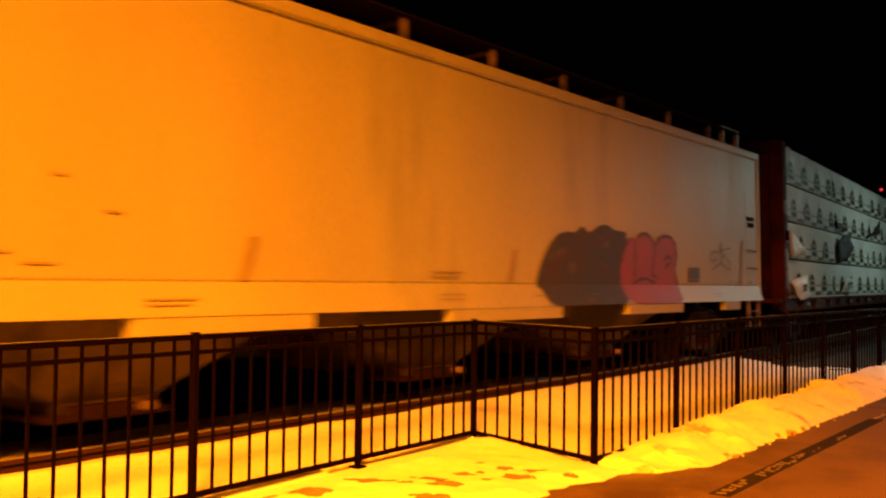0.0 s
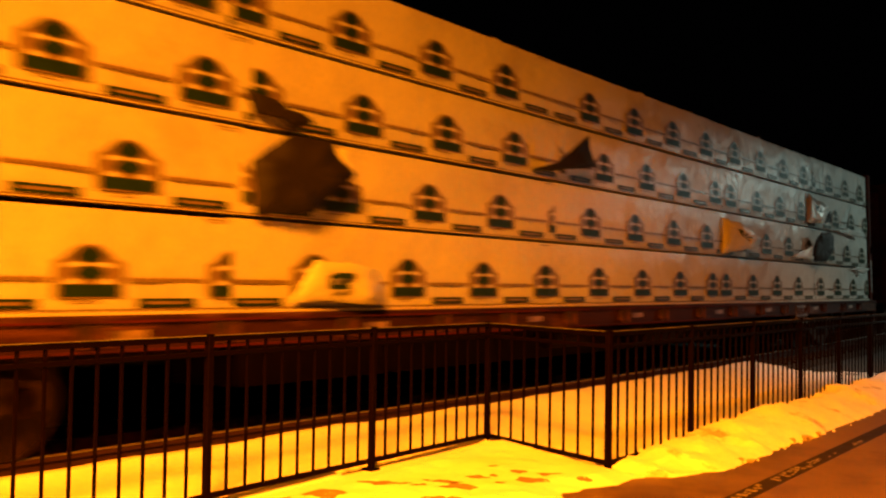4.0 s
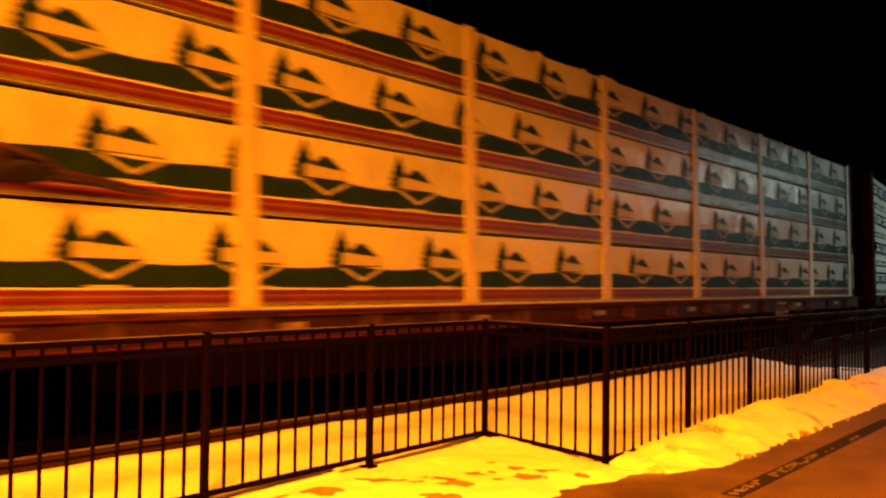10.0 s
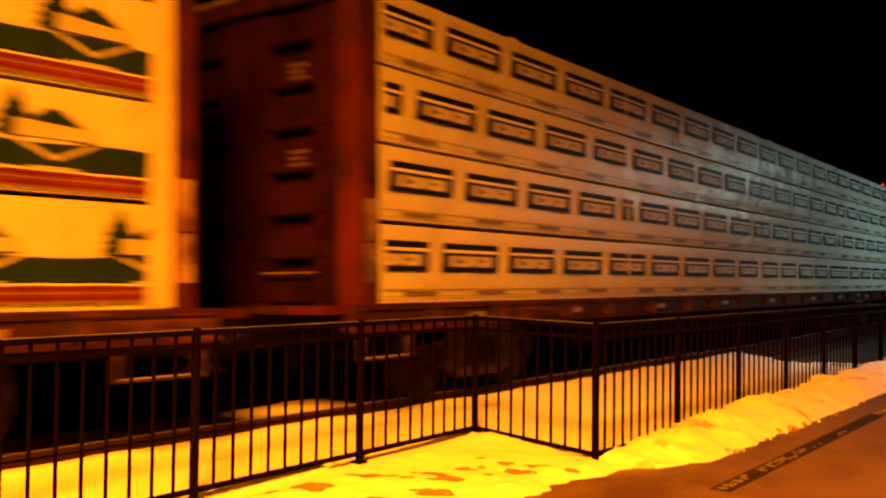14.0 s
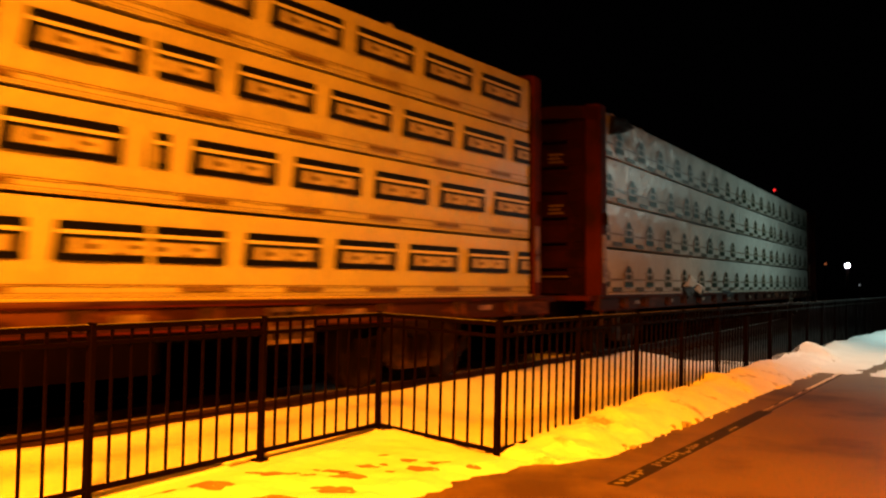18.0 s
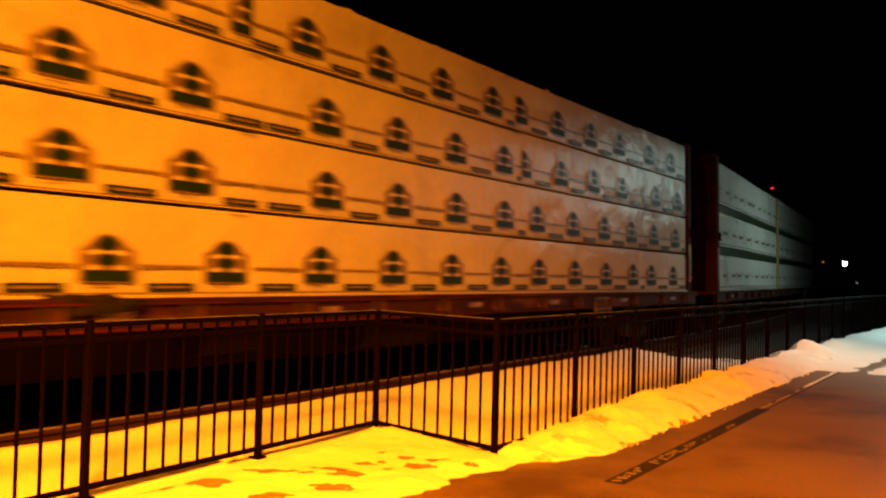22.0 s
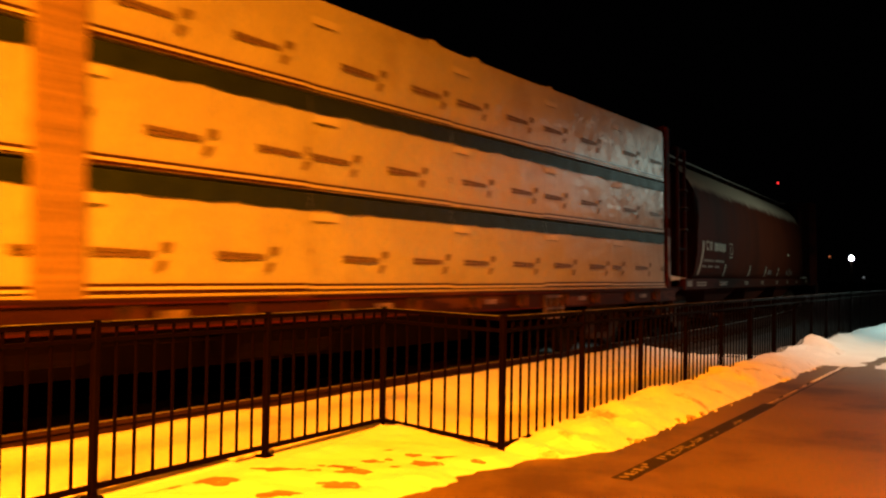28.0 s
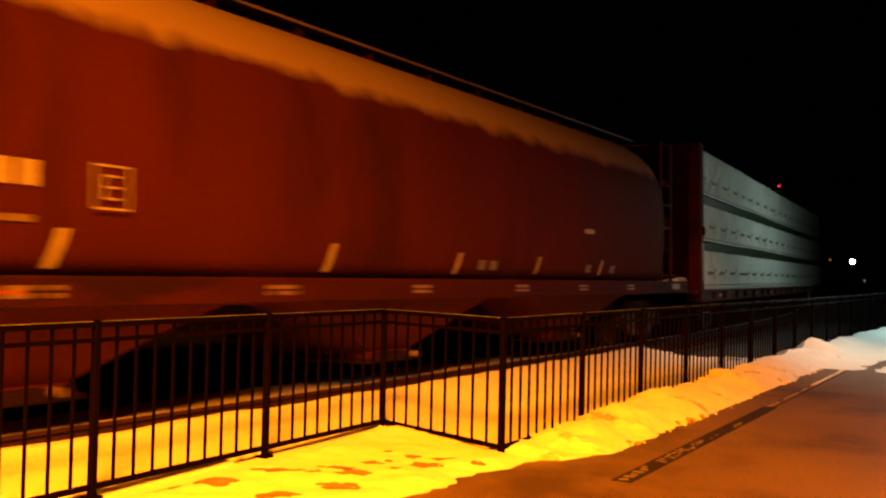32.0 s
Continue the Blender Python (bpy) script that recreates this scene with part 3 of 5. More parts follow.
def bogie(car, y):
    bm = boxes((-0.95, 0.95, -0.16, 0.16, 0.36, 0.62), bevel=0.02)
    tr = part("bogie", bm, STEEL_DARK, car)
    tr.location = (0, y, 0)
    wheels = [wheelset(tr, sy * 0.89) for sy in (-1, 1)]
    for sx in (-1, 1):
        bm = bmesh.new()
        prof = [(-1.08, 0.36), (-1.08, 0.56), (-0.75, 0.60), (-0.45, 0.80), (0.45, 0.80), (0.75, 0.60), (1.08, 0.56), (1.08, 0.36), (0.72, 0.36), (0.42, 0.18), (-0.42, 0.18), (-0.72, 0.36)]
        a = [bm.verts.new((sx * 0.92, p, z)) for p, z in prof]
        b = [bm.verts.new((sx * 1.05, p, z)) for p, z in prof]
        n = len(prof)
        for i in range(n):
            bm.faces.new([a[i], a[(i + 1) % n], b[(i + 1) % n], b[i]])
        bm.faces.new(a), bm.faces.new(b[::-1])
        bmesh.ops.recalc_face_normals(bm, faces=bm.faces)
        part("side_frame", bm, STEEL_DARK, tr)
        for name, places, build in (("spring", (-0.2, 0, 0.2), lambda bm: rod(bm, (0, 0, 0.28), (0, 0, 0.55), 0.075, 8)), ("bearing_cap", (-0.89, 0.89), lambda bm: rod(bm, (-0.04, 0, 0.42), (0.08, 0, 0.42), 0.10, 12))):
            for k in places:
                if name not in SHARED:
                    bm = bmesh.new()
                    build(bm)
                    ob = part(name, bm, CAR_DARK, tr)
                    SHARED[name] = ob.data
                else:
                    ob = new(name, SHARED[name])
                    ob.parent = tr
                ob.location = (sx * 1.02, k, 0)
                ob.rotation_euler.z = 0 if sx > 0 else math.pi
    return tr, wheels


def coupler(car, y, sy):
    bm = boxes((-0.09, 0.09, min(y, y + sy * 0.75), max(y, y + sy * 0.75), 0.66, 0.86), bevel=0.02)
    box(bm, -0.16, 0.16, min(y + sy * 0.55, y + sy * 0.85), max(y + sy * 0.55, y + sy * 0.85), 0.64, 0.94, bevel=0.04)
    rod(bm, (0.35, y, 0.75), (0.30, y + sy * 0.7, 0.42), 0.03, 8)
    part("coupler", bm, STEEL_DARK, car)


WHEELS = []
CARS = []


# ---------------------------------------------------------------- lumber cars
LOAD, HALF, DECK = 23.5, 1.46, 1.03


def lumber_car(label, tiers, brand, seams, top=2.92, stagger=0.10, paint=None, patch=WORN_PALE, boxed=False, extra=0.0):
    """A flatcar with its bulkheads and stacks; extra metres lengthen its far end."""
    car = thing("lumber_car", label, "flatcar", "lumber cars of the train")
    h = LOAD / 2
    part("deck", boxes((-HALF, HALF, -h - 0.75, h + extra + 0.75, 0.93, 1.0)), CAR_RED, car)
    for sx in (-1, 1):
        part("side_sill", boxes((sx * HALF - 0.06, sx * HALF + 0.05, -h - 0.45, h + extra + 0.45, 0.76, 1.01), bevel=0.012), SILL, car, "grimy dark red side sill")
    part("deck_edge", boxes((HALF - 0.06, HALF + 0.022, -h, h + extra, 1.012, 1.038), bevel=0.004), PALE_BOARD, car, "pale lit edge of the deck boards")
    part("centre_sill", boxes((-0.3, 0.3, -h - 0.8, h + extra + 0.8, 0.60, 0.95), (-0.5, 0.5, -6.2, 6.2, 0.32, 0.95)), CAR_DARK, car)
    part("sill_flange", boxes((HALF + 0.05, HALF + 0.075, -h - 0.4, h + extra + 0.4, 0.962, 0.978), (HALF + 0.05, HALF + 0.08, -h - 0.4, h + extra + 0.4, 0.762, 0.780)), CAR_RED, car, "thin red flanges of the sill")
    # winches and stake pockets under the near edge
    pocket = None
    for i in range(18):
        y = -h + 0.7 + i * 1.30 + 0.35 * noise.noise(Vector((i * 1.7, 3.0, 0)))
        bm = None if pocket else boxes((HALF + 0.05, HALF + 0.09, -0.11, 0.11, 0.82, 0.95), (HALF + 0.09, HALF + 0.115, -0.10, -0.07, 0.79, 0.97), (HALF + 0.09, HALF + 0.115, 0.07, 0.10, 0.79, 0.97), bevel=0.006)
        ob = part("winch", bm, WORN_RED, car) if bm else new("winch", pocket.data)
        pocket = pocket or ob
        ob.parent = car
        ob.location = (0, y, 0)
    plate = None
    for i, y in enumerate((-10.9, -8.7, -6.1, -3.4, -0.8, 2.1, 4.4, 7.2, 9.8)):
        if plate is None:
            plate = part("reflective_strip", boxes((HALF + 0.05, HALF + 0.056, -0.15, 0.15, 0.85, 0.91)), REFLECT, car, "pale reflective strip")
            ob = plate
        else:
            ob = new("reflective_strip", plate.data)
            ob.parent = car
        ob.location = (0, y + 0.65, 0)
    for sy in (-1, 1):
        end = h + (extra if sy > 0 else 0.0)
        bulkhead(car, sy, end, paint or BULKHEAD_DARK, patch, boxed)
        coupler(car, sy * (end + 0.7), sy)
        tr, ws = bogie(car, 9.7 if sy > 0 else -9.45)
        WHEELS.extend(ws)
        step(car, sy * (end - 0.05), 0.36)
    ladder_panel(car, 6.85)
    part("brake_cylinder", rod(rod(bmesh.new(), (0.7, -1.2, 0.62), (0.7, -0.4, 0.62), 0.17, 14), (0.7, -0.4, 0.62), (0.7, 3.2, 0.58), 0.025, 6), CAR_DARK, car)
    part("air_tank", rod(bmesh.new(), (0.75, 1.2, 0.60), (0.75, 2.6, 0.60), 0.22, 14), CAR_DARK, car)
    part("centre_beam", boxes((-0.12, 0.12, -h, h + extra, DECK + top - 0.12, DECK + top + 0.02), *[(-0.05, 0.05, -h + i * 1.47 - 0.08, -h + i * 1.47 + 0.08, 1.0, DECK + top) for i in range(17)]), CAR_RED, car)
    load(car, tiers, brand, seams, top, stagger, extra)
    tufts(car, top, tiers + len(seams) * 7)
    return car


def step(car, y, w):
    """A stirrup step hanging from the sill."""
    x = HALF + 0.02
    st = part("stirrup_step", boxes((x - 0.03, x + 0.03, y - w, y - w + 0.03, 0.53, 0.80), (x - 0.03, x + 0.03, y + w - 0.045, y + w, 0.53, 0.80), (x - 0.04, x + 0.04, y - w, y + w, 0.51, 0.53), bevel=0.004), WORN_RED, car, "worn red steel stirrup step")
    part("tread_strip", boxes((x - 0.035, x + 0.036, y - w + 0.035, y + w - 0.05, 0.53, 0.536)), FROST, st, "thin pale strip on the tread")


def ladder_panel(car, y):
    x = HALF + 0.06
    bm = boxes((x, x + 0.03, y - 0.30, y + 0.30, 0.90, 0.94), (x, x + 0.03, y - 0.30, y + 0.30, 0.74, 0.77), (x, x + 0.03, y - 0.30, y + 0.30, 0.61, 0.645),
               *[(x + 0.001, x + 0.028, y - 0.30 + i * 0.19, y - 0.27 + i * 0.19, 0.64, 0.91) for i in range(4)])
    part("step_ladder", bm, WORN_PALE, car, "pale steel step ladder under the sill")


def bulkhead(car, sy, h, paint, patch, boxed):
    y0 = sy * (h + 0.03)
    y1 = sy * (h + (0.35 if sy < 0 else 0.26))
    lo, hi = min(y0, y1), max(y0, y1)
    top = DECK + 3.02
    ym = sy * (h + (0.17 if sy < 0 else 0.12))
    yo = y1 - sy * 0.05
    bm = boxes((-HALF, HALF, min(y0, ym), max(y0, ym), 0.93, top - 0.1))
    bh = part("bulkhead", bm, paint, car, "pressed oxide red steel bulkhead")
    for sx in (-1, 1):
        x0, x1 = sorted((sx * (HALF + 0.03), sx * (HALF - 0.24)))
        bm = boxes((x0, x1, lo, hi, 0.78, top - 0.02), bevel=0.03)
        part("corner_post", bm, CAR_RED, bh)
        ya, yb = sorted((sy * (h + 0.06), sy * (h + (0.28 if sy < 0 else 0.22))))
        if sx > 0:
            part("pale_patch", boxes((x1, x1 + 0.006, ya + 0.03, yb - 0.01, 1.20, 1.56), (x1, x1 + 0.006, ya + 0.02, yb - 0.02, 1.58, 1.96), bevel=0.002), patch, bh, "worn pale strip on the corner post")
            if sy < 0 and boxed:
                letter_box(bh, x1 + 0.004, (ya + yb) / 2, 2.75, 0.12, sy)
            part("latch_plate", boxes((x1, x1 + 0.05, ya + 0.07, yb - 0.07, 2.12, 2.30), bevel=0.01), CAR_DARK, bh)
        # pressed face columns with lightening holes between them
        c0, c1 = sorted((sx * 0.10, sx * 1.22))
        a, b = sorted((ym, yo - sy * 0.01))
        for e0, e1 in ((0.0, 0.34), (0.92, 1.22)):
            p0, p1 = sorted((sx * e0, sx * e1))
            part("web_plate", boxes((p0, p1, a, b, 0.98, top - 0.25)), paint, bh)
        for i in range(7):
            z = 1.02 + i * 0.41
            a, b = sorted((ym, yo))
            part("rib", boxes((c0, c1, a, b, z, z + 0.29), bevel=0.02), paint, bh)
            for u in ((0.35, 0.75) if i in (3, 5) else ()):
                yf = yo + sy * 0.004
                ww = 0.26 if i != 4 else 0.34
                bm = bmesh.new()
                for q in range(3):
                    a2, b2 = sorted((yf, yf + sy * 0.003))
                    box(bm, c0 + 0.5, c0 + 0.5 + ww * (1 - 0.2 * (q % 2)), a2, b2, z + 0.05 + q * 0.06, z + 0.085 + q * 0.06)
                if u < 0.5 and sx > 0:
                    part("stencil", bm, STENCIL_WORN, bh, "faded pale stencil")
                else:
                    bm.free()
    # arched top beam
    bm = bmesh.new()
    n = 14
    ring = []
    for k in range(n + 1):
        x = -HALF + 2 * HALF * k / n
        z = top - 0.10 + 0.10 * math.sin(math.pi * k / n) ** 0.5
        ring.append([bm.verts.new((x, yy, zz)) for yy, zz in ((lo, z), (hi, z), (hi, z - 0.20), (lo, z - 0.20))])
    for p, q in zip(ring, ring[1:]):
        for k in range(4):
            bm.faces.new((p[k], p[(k + 1) % 4], q[(k + 1) % 4], q[k]))
    bm.faces.new(ring[0][::-1]), bm.faces.new(ring[-1])
    bmesh.ops.recalc_face_normals(bm, faces=bm.faces)
    part("top_beam", bm, CAR_RED, bh)
    bm = bmesh.new()
    for k in range(2, 9):
        x, x2 = (-HALF + 2 * HALF * q / n for q in (k, k + 1))
        z, z2 = (top - 0.10 + 0.10 * math.sin(math.pi * q / n) ** 0.5 for q in (k, k + 1))
        sheet(bm, [(x, lo + 0.02, z + 0.006), (x2, lo + 0.02, z2 + 0.006), (x2, hi - 0.02, z2 + 0.006), (x, hi - 0.02, z + 0.006)])
        yf = lo - 0.004 if sy < 0 else hi + 0.004
        sheet(bm, [(x, yf, z - 0.002), (x2, yf, z2 - 0.002), (x2, yf, z2 - 0.028 - 0.012 * (k % 2)), (x, yf, z - 0.028 - 0.012 * ((k + 1) % 2))])
    part("beam_frost", bm, FROST, bh, "pale frost along the top beam")
    part("grab_iron", rod(rod(rod(bmesh.new(), (0.35, yo, 1.3), (0.35, yo + sy * 0.09, 1.3), 0.012, 6), (0.35, yo + sy * 0.09, 1.3), (0.95, yo + sy * 0.09, 1.3), 0.012, 6), (0.95, yo, 1.3), (0.95, yo + sy * 0.09, 1.3), 0.012, 6), WORN_PALE, bh)
    return bh


def letter_box(parent, x, y, z, r, sy):
    """A stencilled square with the letter E in it."""
    bm = bmesh.new()
    t = 0.018
    for a in ((y - r, y + r, z + r - t, z + r), (y - r, y + r, z - r, z - r + t), (y - r, y - r + t, z - r + t, z + r - t), (y + r - t, y + r, z - r + t, z + r - t),
              (y - r * 0.45, y - r * 0.45 + t, z - r * 0.55, z + r * 0.55)):
        bar(bm, x, *a)
    for k in (-0.5, 0, 0.5):
        bar(bm, x, y - r * 0.45 + t, y + r * 0.45, z + k * r - t / 2, z + k * r + t / 2)
    part("stencil_letter", bm, STENCIL, parent, "pale boxed letter E stencil")


def wrap_face(bm, x0, x1, y0, y1, z0, z1, seed, rough=0.016):
    """A wrapped stack: a box whose broad side is creased and slightly slack."""
    ny, nz = max(4, int((y1 - y0) / 0.14)), 7
    grid = []
    for i in range(nz + 1):
        row = []
        for k in range(ny + 1):
            u, v = k / ny, i / nz
            y, z = y0 + (y1 - y0) * u, z0 + (z1 - z0) * v
            e = min(1, u * 12, (1 - u) * 12, v * 6, (1 - v) * 6)
            d = rough * (0.6 + (noise.noise(Vector((y * 2.2 + seed, z * 3.1, seed))) + 0.5 * noise.noise(Vector((y * 6.5, z * 2.0, seed))) + 0.35 * noise.noise(Vector((y * 9 + z * 7, z * 5, seed)))) * e)
            d += 0.004 * max(0, math.cos((y - y0) * 2 * math.pi / 1.24 + seed)) ** 24 * e
            inset = 0.006 * (1 - min(1, v * 12, (1 - v) * 12))
            row.append(bm.verts.new((x1 - max(0, d) - inset, y, z)))
        grid.append(row)
    for a, b in zip(grid, grid[1:]):
        for k in range(ny):
            bm.faces.new((a[k], a[k + 1], b[k + 1], b[k])).smooth = True
    back = [[(x0, y, z) for y in (y0, y1)] for z in (z0, z1)]
    edge = [[tuple(v.co) for v in row] for row in grid]
    sheet(bm, (back[0][0], back[1][0], back[1][1], back[0][1]))
    sheet(bm, [back[1][0]] + edge[-1] + [back[1][1]])
    sheet(bm, [back[0][1]] + edge[0][::-1] + [back[0][0]])
    sheet(bm, [back[0][0]] + [r[0] for r in edge] + [back[1][0]])
    sheet(bm, [back[1][1]] + [r[-1] for r in edge[::-1]] + [back[0][1]])
    return bm


def load(car, tiers, brand, seams, top, stagger, extra):
    h = LOAD / 2
    th = top / tiers
    cuts = [-h + 0.03, *seams, h + extra - 0.03]
    for t in range(tiers):
        shift = stagger * ((t * 7) % 3 - 1)
        z0, z1 = DECK + t * th + (0.028 if t else 0.012), DECK + (t + 1) * th - 0.004
        for k, (a, b) in enumerate(zip(cuts, cuts[1:])):
            a2, b2 = a + (shift if k else 0), b + (shift if k < len(cuts) - 2 else 0)
            sag = 0.012 * (((t * 5 + k * 3) % 4) - 1.5) / 1.5
            pk = part("lumber_package", wrap_face(bmesh.new(), 0.14, HALF - 0.0015 * ((t + k) % 2), a2 + 0.0012, b2 - 0.0012, z0, z1 + min(0, sag), t * 3.7 + k * 11.3), WRAP, car)
            brand(pk, a2 + 0.003, b2 - 0.003, z0, z1, HALF + 0.006, t, k)
            part("far_stack", boxes((-HALF, -0.14, a2 + 0.004, b2 - 0.004, z0, z1), bevel=0.01), WRAP, pk)


def tufts(car, top, seed, count=16):
    """Scraps of wrap that stand up along the load's top edge."""
    rng = random.Random(seed)
    for i in range(count):
        y = rng.uniform(-11.4, 11.4)
        bm = bmesh.new()
        bmesh.ops.create_icosphere(bm, subdivisions=2, radius=1.0)
        w, t, h = rng.uniform(0.04, 0.16), rng.uniform(0.015, 0.04), rng.uniform(0.015, 0.05)
        for v in bm.verts:
            v.co *= 1 + 0.5 * noise.noise(v.co * 1.6 + Vector((i * 3.1, seed, 0)))
            v.co = Vector((HALF - 0.05 + t * v.co.x, y + w * v.co.y, DECK + top - 0.008 + h * v.co.z))
        part("wrap_tuft", bm, WRAP if rng.random() < 0.6 else FLAP, car)


def bar(bm, x, y0, y1, z0, z1, index=0):
    sheet(bm, [(x, y0, z0), (x, y1, z0), (x, y1, z1), (x, y0, z1)], index)


def stamp(name, key, build, materials, parent, place, y0, y1, label="", reach=0.5):
    """One printed mark at a place; marks cut by the end of their sheet get a mesh of their own."""
    x, y, z = place
    if y - reach > y0 and y + reach < y1:
        if key not in SHARED:
            bm = bmesh.new()
            build(bm)
            ob = part(name, bm, materials, parent, label)
            SHARED[key] = ob.data
        else:
            ob = new(name, SHARED[key])
            ob.parent = parent
            if label:
                ob["label"] = label
    elif y > y0 - reach * 0.92 and y < y1 + reach * 0.92:
        bm = bmesh.new()
        build(bm)
        for sgn, lim in ((-1, y0), (1, y1)):
            g = bm.verts[:] + bm.edges[:] + bm.faces[:]
            bmesh.ops.bisect_plane(bm, geom=g, plane_co=(0, lim - y, 0), plane_no=(0, sgn, 0), clear_outer=True)
        if not bm.faces:
            bm.free()
            return
        ob = part(name, bm, materials, parent, label)
    else:
        return
    ob.location = place


def house_mark(bm):
    """A broad house outline round two dark tree crowns over a dark base."""
    outer = [(-0.25, -0.01), (-0.268, 0.0), (-0.266, 0.236), (-0.20, 0.264), (-0.115, 0.328), (-0.05, 0.356), (0.05, 0.356), (0.115, 0.328), (0.20, 0.264), (0.266, 0.236), (0.268, 0.0), (0.25, -0.01)]
    sheet(bm, [(-0.002, y, z) for y, z in outer[::-1]], 1)
    for s in (-1, 1):
        sheet(bm, [(-0.001, s * y, z) for y, z in ((0.045, 0.092), (0.20, 0.085), (0.15, 0.128), (0.10, 0.118))][::s], 2)
        sheet(bm, [(-0.001, s * y, z) for y, z in ((0.02, 0.210), (0.10, 0.206), (0.185, 0.192), (0.19, 0.224), (0.11, 0.238), (0.02, 0.228))][::s], 2)
    bar(bm, 0, -0.232, 0.232, 0.0, 0.083, 0)
    bar(bm, -0.0005, -0.18, 0.06, -0.034, -0.024, 1)
    for dz, ry, rz, low in ((0.158, 0.108, 0.052, 0.75), (0.276, 0.104, 0.064, 0.70)):
        sheet(bm, [(0, (ry + 0.008 * math.cos(5 * q)) * math.cos(q * 0.3491), dz + rz * (math.sin(q * 0.3491) if q < 9 else low * math.sin(q * 0.3491))) for q in range(18)], 0)


def house_rules(bm):
    """A ragged line of print between two house marks."""
    n = 24
    line = [[bm.verts.new((-0.0015, -0.33 + 0.66 * i / n, z)) for z in (0.100 + 0.006 * ((i * 5) % 3), 0.142 - 0.008 * ((i * 7) % 3))] for i in range(n + 1)]
    for a, b in zip(line, line[1:]):
        bm.faces.new((a[0], b[0], b[1], a[1])).material_index = 1


def house_bar(bm):
    bar(bm, -0.0015, -0.255, 0.255, -0.072, -0.012, 0)
    bar(bm, -0.0005, -0.19, 0.19, -0.054, -0.032, 1)


def brand_house(phases):
    def brand(pk, y0, y1, z0, z1, x, t, k):
        pitch = 1.255
        ph = phases.get((t, k), 0.45 + 0.31 * ((t * 5 + k * 3) % 4))
        y = y0 + ph - pitch
        while y < y1 + 0.6:
            stamp("emblem", "house", house_mark, [INK_GREEN, INK_BROWN, PLAIN_PRINT], pk, (x, y, z0 + 0.10), y0, y1, "dark green house and tree emblem", 0.25)
            stamp("printed_rule", "rules", house_rules, [INK_GREEN, INK_BROWN], pk, (x, y + pitch / 2, z0 + 0.10), y0, y1, "", 0.38)
            stamp("printed_bar", "bar", house_bar, [INK_GREEN, INK_BROWN], pk, (x, y + pitch / 2, z0 + 0.10), y0, y1, "", 0.30)
            y += pitch
        bm = bmesh.new()
        bar(bm, x, y0, y1, z0 + 0.004, z0 + 0.016)
        bar(bm, x - 0.001, y1 - 0.25, y1 - 0.03, z1 - 0.035, z1 - 0.024)
        part("edge_print", bm, INK_BROWN, pk)
    return brand


def roof_mark(bm):
    """A fir tree beside a gabled roof with a pale name band and a chevron."""
    for k, (w, z) in enumerate(((0.15, 0.10), (0.14, 0.155), (0.12, 0.215), (0.085, 0.27), (0.045, 0.32))):
        sheet(bm, [(0, -0.21 - w, z), (0, -0.21 - w * 0.3, z - 0.02), (0, -0.21 + w * 0.9, z + 0.004), (0, -0.21 + w * 0.25, z + 0.075), (0, -0.21 - w * 0.35, z + 0.07)], 0)
    bar(bm, 0.0004, -0.225, -0.20, 0.02, 0.385, 0)
    sheet(bm, [(0.001, -0.12, 0.20), (0.001, 0.30, 0.16), (0.001, 0.10, 0.275), (0.001, 0.02, 0.285)], 0)
    sheet(bm, [(0.002, -0.20, 0.085), (0.002, 0.33, 0.085), (0.002, 0.33, 0.165), (0.002, -0.20, 0.195)], 1)
    for s in (-1, 1):
        sheet(bm, [(0.002, 0.07 + s * 0.30, 0.06), (0.002, 0.07 + s * 0.24, 0.06), (0.002, 0.07, -0.035), (0.002, 0.07, -0.065)][::s], 1)
    bar(bm, 0.002, -0.10, 0.22, -0.12, -0.10, 1)


ROOF_PHASE = ((1.19, 0.75, 0.07, 0.47), (0.48, 0.67, 0.17, 0.30), (0.05, 0.85, 0.61, 1.0), (0.82, 0.31, 1.17, 0.47),
              (1.0, 0.55, 0.30, 0.2), (0.18, 1.05, 0.80, 0.32), (1.18, 0.66, 1.24, 0.75), (0.22, 0.72, 0.99, 0.60))


